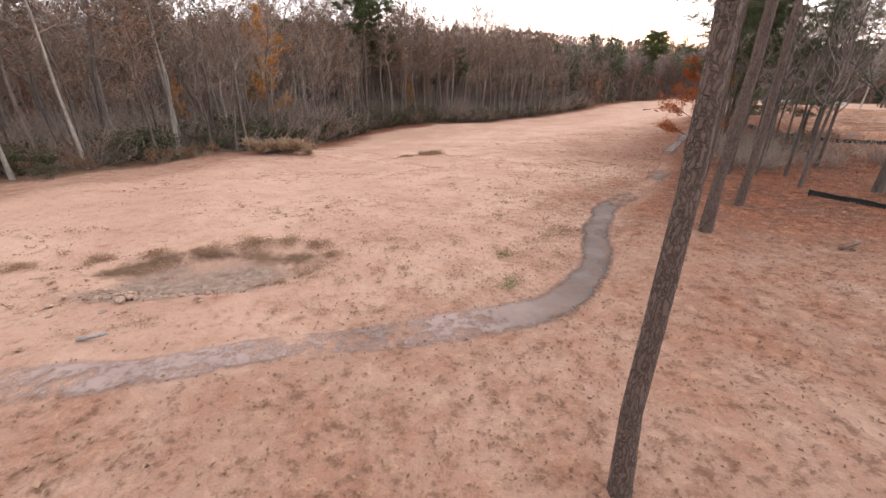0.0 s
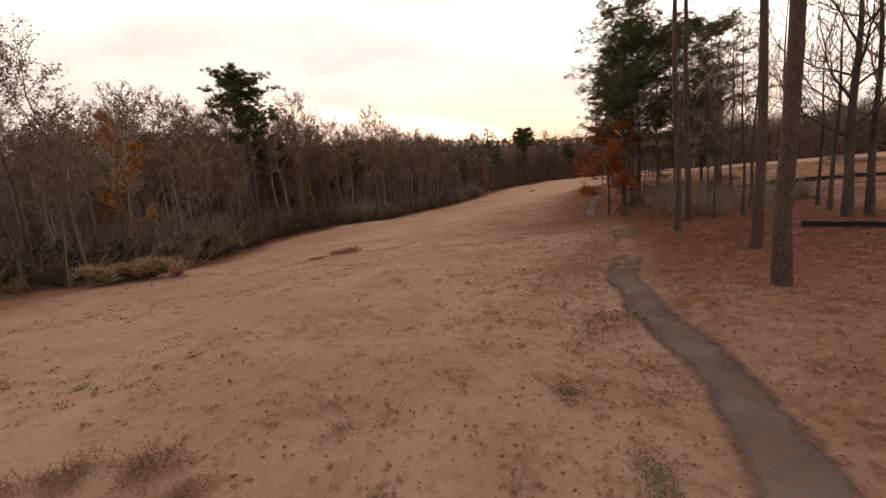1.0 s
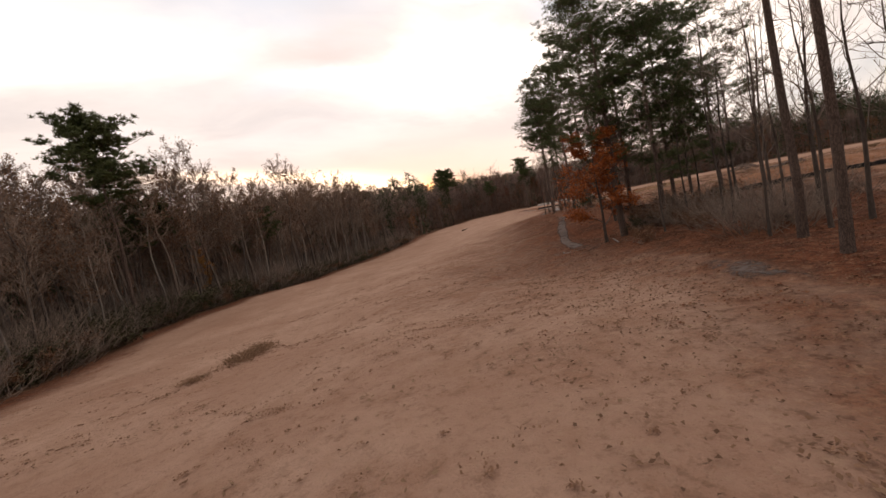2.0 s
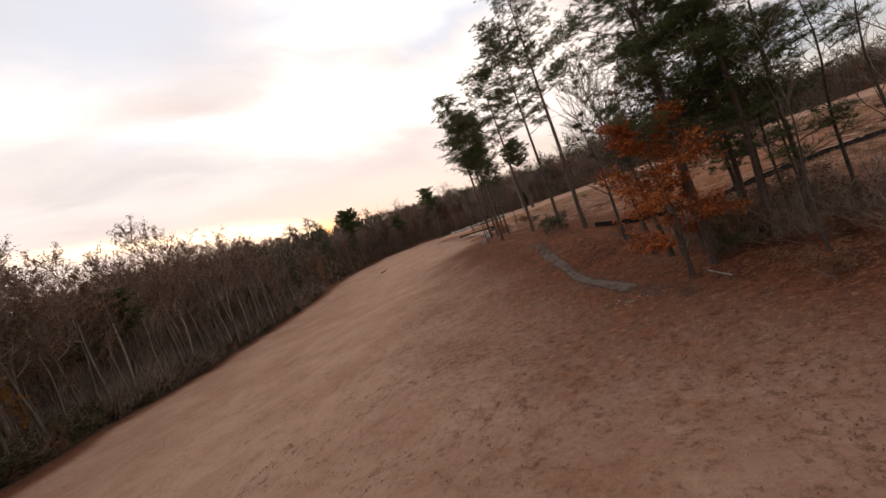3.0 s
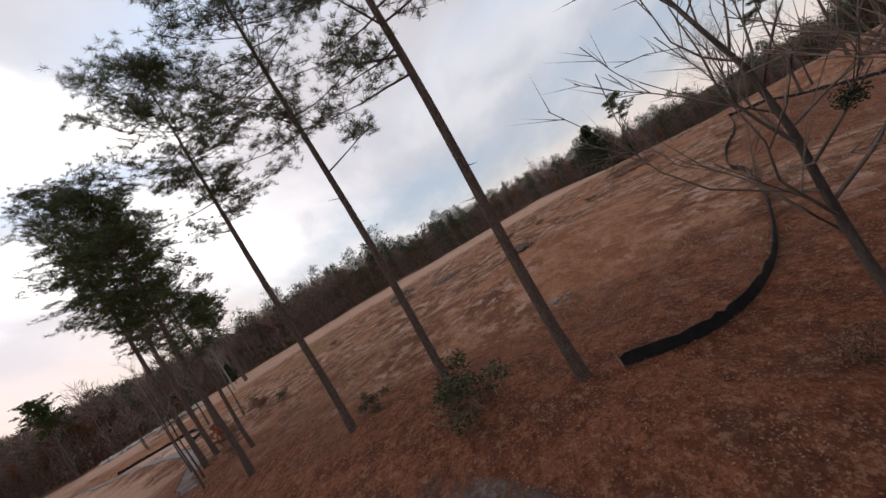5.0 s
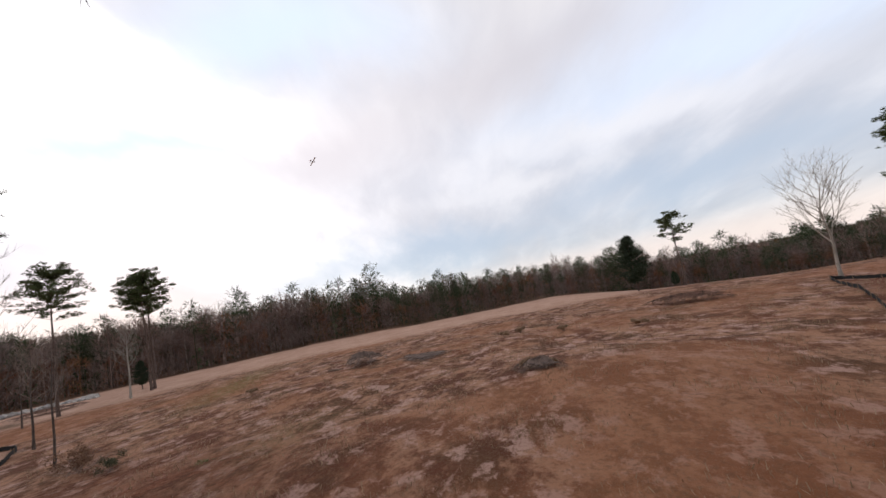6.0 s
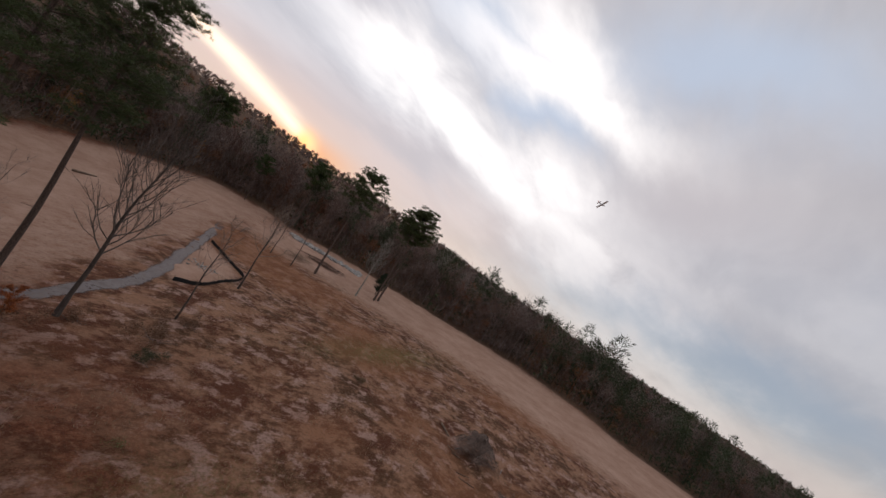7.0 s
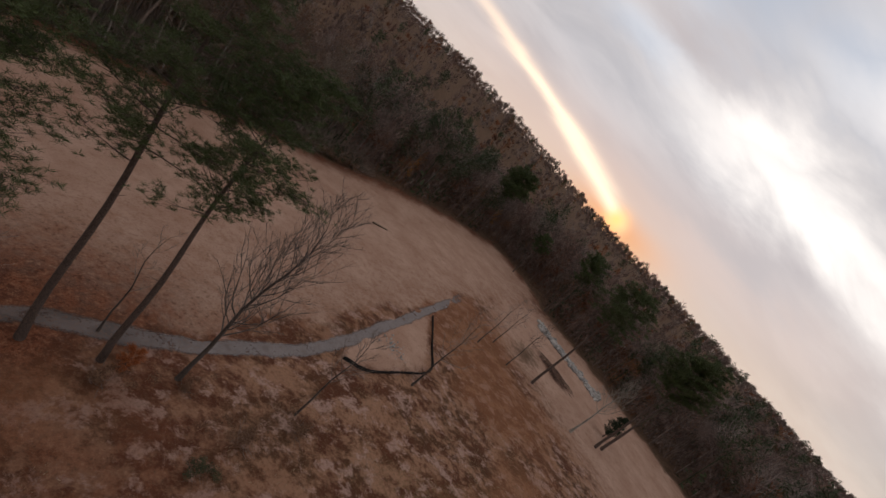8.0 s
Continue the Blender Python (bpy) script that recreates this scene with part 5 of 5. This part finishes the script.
def far_bare(seed, h, twigs, sprays, size, wide):
    """A distant leafless tree: trunk, limbs, and fine upright sprays that thin out at the top."""
    G = Grow(seed)
    rng = G.rng
    G.tube([Vector((0, 0, -1)), Vector((0.2, 0, h * 0.5)), Vector((0.1, 0.2, h * 0.95))], [0.09, 0.06, 0.02], 3)
    for _ in range(twigs):
        z = h * rng.uniform(0.3, 0.9)
        w = G.way(0.25, 0.9)
        G.spike(Vector((0.1, 0.1, z)), Vector((0.1, 0.1, z)) + w * h * rng.uniform(0.14, 0.26), 0.06)
    lobes = [(G.way(-0.3, 1.0), rng.uniform(0.75, 1.1)) for _ in range(9)]
    for k in range(sprays):
        if k % 4 == 0:  # saplings and brush about the foot
            d = G.way(-1, 1)
            p = Vector((d.x * h * 0.22, d.y * h * 0.22, h * rng.uniform(0.0, 0.36)))
            G.needle(p, (Vector((0, 0, 0.8)) + G.way(-1, 1) * 0.7) * size * rng.uniform(0.8, 1.7), wide * 1.3)
        else:
            d, reach = rng.choice(lobes)
            d = (d + G.way(-1, 1) * 0.42).normalized()
            p = Vector((d.x * h * 0.20, d.y * h * 0.20, d.z * h * 0.30)) * reach * rng.random() ** 0.35 + Vector((0, 0, h * 0.62))
            G.needle(p, (d * 0.7 + Vector((0, 0, 0.45)) + G.way(-1, 1) * 0.55) * size * rng.uniform(0.5, 1.3), wide)
    return template(G)


def far_pine(seed, h, tufts, size):
    G = Grow(seed)
    rng = G.rng
    G.tube([Vector((0, 0, -1)), Vector((0, 0.1, h * 0.5)), Vector((0.1, 0, h * 0.97))], [0.13, 0.10, 0.03], 3)
    for _ in range(26):
        d = G.way(-1, 1)
        G.leaf(Vector((d.x * 2.6, d.y * 2.6, h * rng.uniform(0.0, 0.3))), 1.3, 0.5, G.way(-0.2, 0.9))
    pads = []
    for k in range(15):
        s = (k + rng.random()) / 15
        a, rad = rng.uniform(0, 6.28), h * 0.15 * math.sin(math.pi * min(1, 0.32 + 0.66 * s)) * rng.uniform(0.3, 1.0)
        pads.append((Vector((rad * math.cos(a), rad * math.sin(a), h * (0.46 + 0.48 * s))), h * rng.uniform(0.045, 0.085)))
    for _ in range(tufts):
        c, big = rng.choice(pads)
        d = G.way(-0.6, 1)
        p = c + Vector((d.x * 1.25, d.y * 1.25, d.z * 0.75)) * big * rng.random() ** 0.3
        G.needle(p, (d + G.way(-0.3, 1) * 0.6) * size * rng.uniform(0.5, 1.2), size * 0.30)
    return template(G)


def woodland(name, forms, spots, material, label, seed):
    rng = np.random.default_rng(seed)
    vs, ts, tone, base = [], [], [], 0
    z = land(spots[:, 0], spots[:, 1])
    east = smooth(spots[:, 0], 120, 170)
    tall = (1 - east) * (0.92 + 0.22 * smooth(spots[:, 1], 60, 110)) + east * (0.60 + 0.28 * (1 - smooth(spots[:, 1], -25, 40)) + 0.20 * smooth(spots[:, 1], 0, 60) + 0.30 * smooth(spots[:, 1], 60, 120))
    tall = tall * (1 + 0.15 * waves(spots[:, 0], spots[:, 1], 30, 51) + 0.13 * waves(spots[:, 0], spots[:, 1], 13, 52))
    for i in range(len(spots)):
        v, t = forms[rng.integers(len(forms))]
        a, s = rng.uniform(0, 6.28), rng.triangular(*((0.5, 0.95, 1.32) if "hill" not in name else (0.8, 1.0, 1.15))) * tall[i]
        c, sn = math.cos(a) * s, math.sin(a) * s
        out = np.empty_like(v)
        out[:, 0] = v[:, 0] * c - v[:, 1] * sn + spots[i, 0]
        out[:, 1] = v[:, 0] * sn + v[:, 1] * c + spots[i, 1]
        out[:, 2] = v[:, 2] * s + z[i]
        vs.append(out)
        tone.append(np.full(len(v), rng.random(), np.float32))
        ts.append(t + base)
        base += len(v)
    me = mesh_fast(name, np.concatenate(vs), np.concatenate(ts), material)
    me.attributes.new("tone", "FLOAT", "POINT").data.foreach_set("value", np.concatenate(tone))
    ob = new(name, me)
    tagged(ob, label, "woods", kind="stuff")


def toned(a, b, c, d):
    """Woods seen from afar: four colours, from tree to tree and a little from spray to spray."""

    def make(N, pos):
        isl = N.add("ShaderNodeNewGeometry").outputs["Random Per Island"]
        tone = N.add("ShaderNodeAttribute", (("attribute_name", "tone"),)).outputs["Fac"]
        col = N.ramp(tone, [(0.0, rgb(*a)), (0.35, rgb(*b)), (0.7, rgb(*c)), (1.0, rgb(*d))])
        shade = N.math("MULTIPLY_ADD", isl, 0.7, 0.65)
        return N.mix(1.0, col, N.add("ShaderNodeCombineXYZ", (), X=shade, Y=shade, Z=shade).outputs[0], "MULTIPLY"), None

    return make


surface("far_twigs", toned((0.098, 0.068, 0.058), (0.185, 0.124, 0.102), (0.235, 0.184, 0.164), (0.155, 0.082, 0.062)), 0.9)
surface("far_russet", toned((0.14, 0.050, 0.026), (0.24, 0.095, 0.042), (0.19, 0.105, 0.060), (0.10, 0.042, 0.026)), 0.9)


def scatter_woods():
    rng = np.random.default_rng(12)
    # a belt round the clearing
    x = rng.uniform(-190, 330, 26000)
    y = rng.uniform(-140, 350, 26000)
    d = -in_clearing(x, y)
    lat, along = lateral(x, y)
    single = (d < 26) & (lat > 25) & (along > -32) & (along < 150)
    keep = (d > 1.0 + 3.0 * np.abs(waves(x, y, 17, 53))) & (d < 75) & ~single & (rng.random(26000) < np.clip(1.25 - d / 95, 0.25, 1))
    belt = np.stack([x[keep], y[keep]], 1)
    kind = rng.random(len(belt))
    # pines gather in patches
    patch = waves(belt[:, 0], belt[:, 1], 55, 21)
    east = (belt[:, 0] > 120) & (belt[:, 1] < 110)
    pine = (kind < np.where(east, 0.20, 0.09)) | ((patch > np.where(east, 0.5, 0.95)) & (kind < 0.65))
    rust = ~pine & (kind > 0.84)
    woodland("bare_woods", [far_bare(500 + k, 17, 12, 230, 1.25, 0.11) for k in range(6)], belt[~pine & ~rust], "far_twigs", "grey-brown leafless woods round the clearing", 1)
    woodland("pine_woods", [far_pine(520 + k, 19, 430, 0.8) for k in range(4)], belt[pine], "far_needles", "dark green pines among the leafless woods", 2)
    woodland("russet_woods", [far_bare(540 + k, 14, 8, 240, 0.9, 0.15) for k in range(4)], belt[rust], "far_russet", "rust-coloured trees among the leafless woods", 3)
    # the hills behind
    n = 10500
    az = rng.uniform(-1.5, 2.6, n)
    r = np.sqrt(rng.uniform(150 ** 2, 1000 ** 2, n))
    az = np.concatenate([az, rng.uniform(0.9, 2.7, 2200)])
    r = np.concatenate([r, rng.uniform(170, 420, 2200)])
    x, y = 60 + np.sin(az) * r, 80 + np.cos(az) * r
    far = -in_clearing(x, y) > 70
    hill = np.stack([x[far], y[far]], 1)
    kind = rng.random(len(hill))
    patch = waves(hill[:, 0], hill[:, 1], 120, 22)
    pine = (kind < 0.07) | ((patch > 0.95) & (kind < 0.5))
    woodland("hill_woods", [far_bare(560 + k, 11.5, 2, 70, 1.6, 0.6) for k in range(5)], hill[~pine & (kind < 0.86)], "far_twigs", "leafless woods on the hills", 4)
    woodland("hill_russet_woods", [far_bare(600 + k, 11, 2, 72, 1.6, 0.6) for k in range(3)], hill[~pine & (kind >= 0.86)], "far_russet", "rust-coloured trees on the wooded hills", 6)
    woodland("hill_pines", [far_pine(580 + k, 14, 120, 1.5) for k in range(4)], hill[pine], "far_needles", "pines on the wooded hills", 5)


scatter_woods()


# ---- fallen leaves and dry tufts ----
def strew(name, count, spots, size, material, label, seed, upright=False, blades=1):
    rng = np.random.default_rng(seed)
    p = spots[rng.integers(len(spots), size=count)] if len(spots) > count else spots
    count = len(p)
    z = land(p[:, 0], p[:, 1])
    a = rng.uniform(0, 6.283, count)
    s = size * rng.uniform(0.6, 1.5, count)
    v = np.zeros((count, 4, 3), np.float32)
    if upright:
        lean = rng.normal(0, 0.35, (count, 2))
        w = s * 0.09
        v[:, 0] = np.stack([p[:, 0] - np.cos(a) * w, p[:, 1] - np.sin(a) * w, z - 0.02], 1)
        v[:, 1] = np.stack([p[:, 0] + np.cos(a) * w, p[:, 1] + np.sin(a) * w, z - 0.02], 1)
        v[:, 2] = np.stack([p[:, 0] + np.cos(a) * w * 0.5 + lean[:, 0] * s, p[:, 1] + np.sin(a) * w * 0.5 + lean[:, 1] * s, z + s], 1)
        v[:, 3] = np.stack([p[:, 0] - np.cos(a) * w * 0.6 + lean[:, 0] * s, p[:, 1] - np.sin(a) * w * 0.6 + lean[:, 1] * s, z + s * 0.85], 1)
    else:
        for k in range(4):
            ang = a + k * 1.5708
            rad = s * (0.5 if k % 2 else 0.85)
            v[:, k] = np.stack([p[:, 0] + np.cos(ang) * rad, p[:, 1] + np.sin(ang) * rad, z + 0.02 + rng.uniform(0, 0.05, count)], 1)
    base = np.arange(count) * 4
    t = np.concatenate([np.stack([base, base + 1, base + 2], 1), np.stack([base, base + 2, base + 3], 1)])
    ob = new(name, mesh_fast(name, v.reshape(-1, 3), t, material))
    tagged(ob, label, "ground cover", kind="stuff")


def strew_all():
    rng = np.random.default_rng(31)
    x, y = rng.uniform(-16, 60, 200000), rng.uniform(-2, 78, 200000)
    lat, along = lateral(x, y)
    wob = waves(x, y, 6, 41) * 2.0
    off = near_line(x, y, PATH_LINE)
    leafy_ground = (lat + wob < 8 * np.random.default_rng(9).random(200000)) & (lat + wob > -14) & (off > 0.35)
    strew("fallen_leaves", 60000, np.stack([x, y], 1)[leafy_ground], 0.042, "brown_leaf", "brown and rust fallen leaves on the litter", 1)
    strew("rust_leaves", 14000, np.stack([x, y], 1)[leafy_ground & (wob > 0.2) & (along > 12)], 0.045, "rust_litter", "rust-red fallen leaves on the litter", 2)
    fair = (lat > 0) & (lat < 34) & (waves(x, y, 5, 42) > 0.25) & (off > 1.0)
    strew("dark_tufts", 6000, np.stack([x, y], 1)[fair], 0.06, "dark_weed", "dark tufts in the dormant turf", 3, False)
    heart = np.stack([rng.uniform(-16, 46, 10000), rng.uniform(2, 62, 10000)], 1)
    lat, along = lateral(heart[:, 0], heart[:, 1])
    heart = heart[(lat > -3) & (lat < 26) & (waves(heart[:, 0], heart[:, 1], 11, 45) + rng.normal(0, 0.5, len(heart)) - 0.018 * lat > 0.10) & (near_line(heart[:, 0], heart[:, 1], PATH_LINE) > 0.8)]
    drift = np.repeat(heart, 12, 0) + rng.normal(0, 1, (len(heart) * 12, 2)) * np.repeat(rng.uniform(0.03, 0.16, len(heart)), 12)[:, None] * (1.5, 0.8)
    strew("leaf_drifts", len(drift), drift, 0.036, "litter_clump", "small dark drifts of dead leaves in the turf", 6)
    x, y = rng.uniform(40, 130, 120000), rng.uniform(5, 110, 120000)
    lat, along = lateral(x, y)
    field = (lat < -12) & (waves(x, y, 7, 43) > 0.1)
    strew("dry_tufts", 20000, np.stack([x, y], 1)[field], 0.17, "dry_grass", "dry tan grass tufts across the field", 4, True)
    strew("brown_tufts", 14000, np.stack([x, y], 1)[(lat < -12) & (waves(x, y, 9, 44) > 0.3)], 0.13, "dark_weed", "brown weed tufts across the field", 5, True)


strew_all()
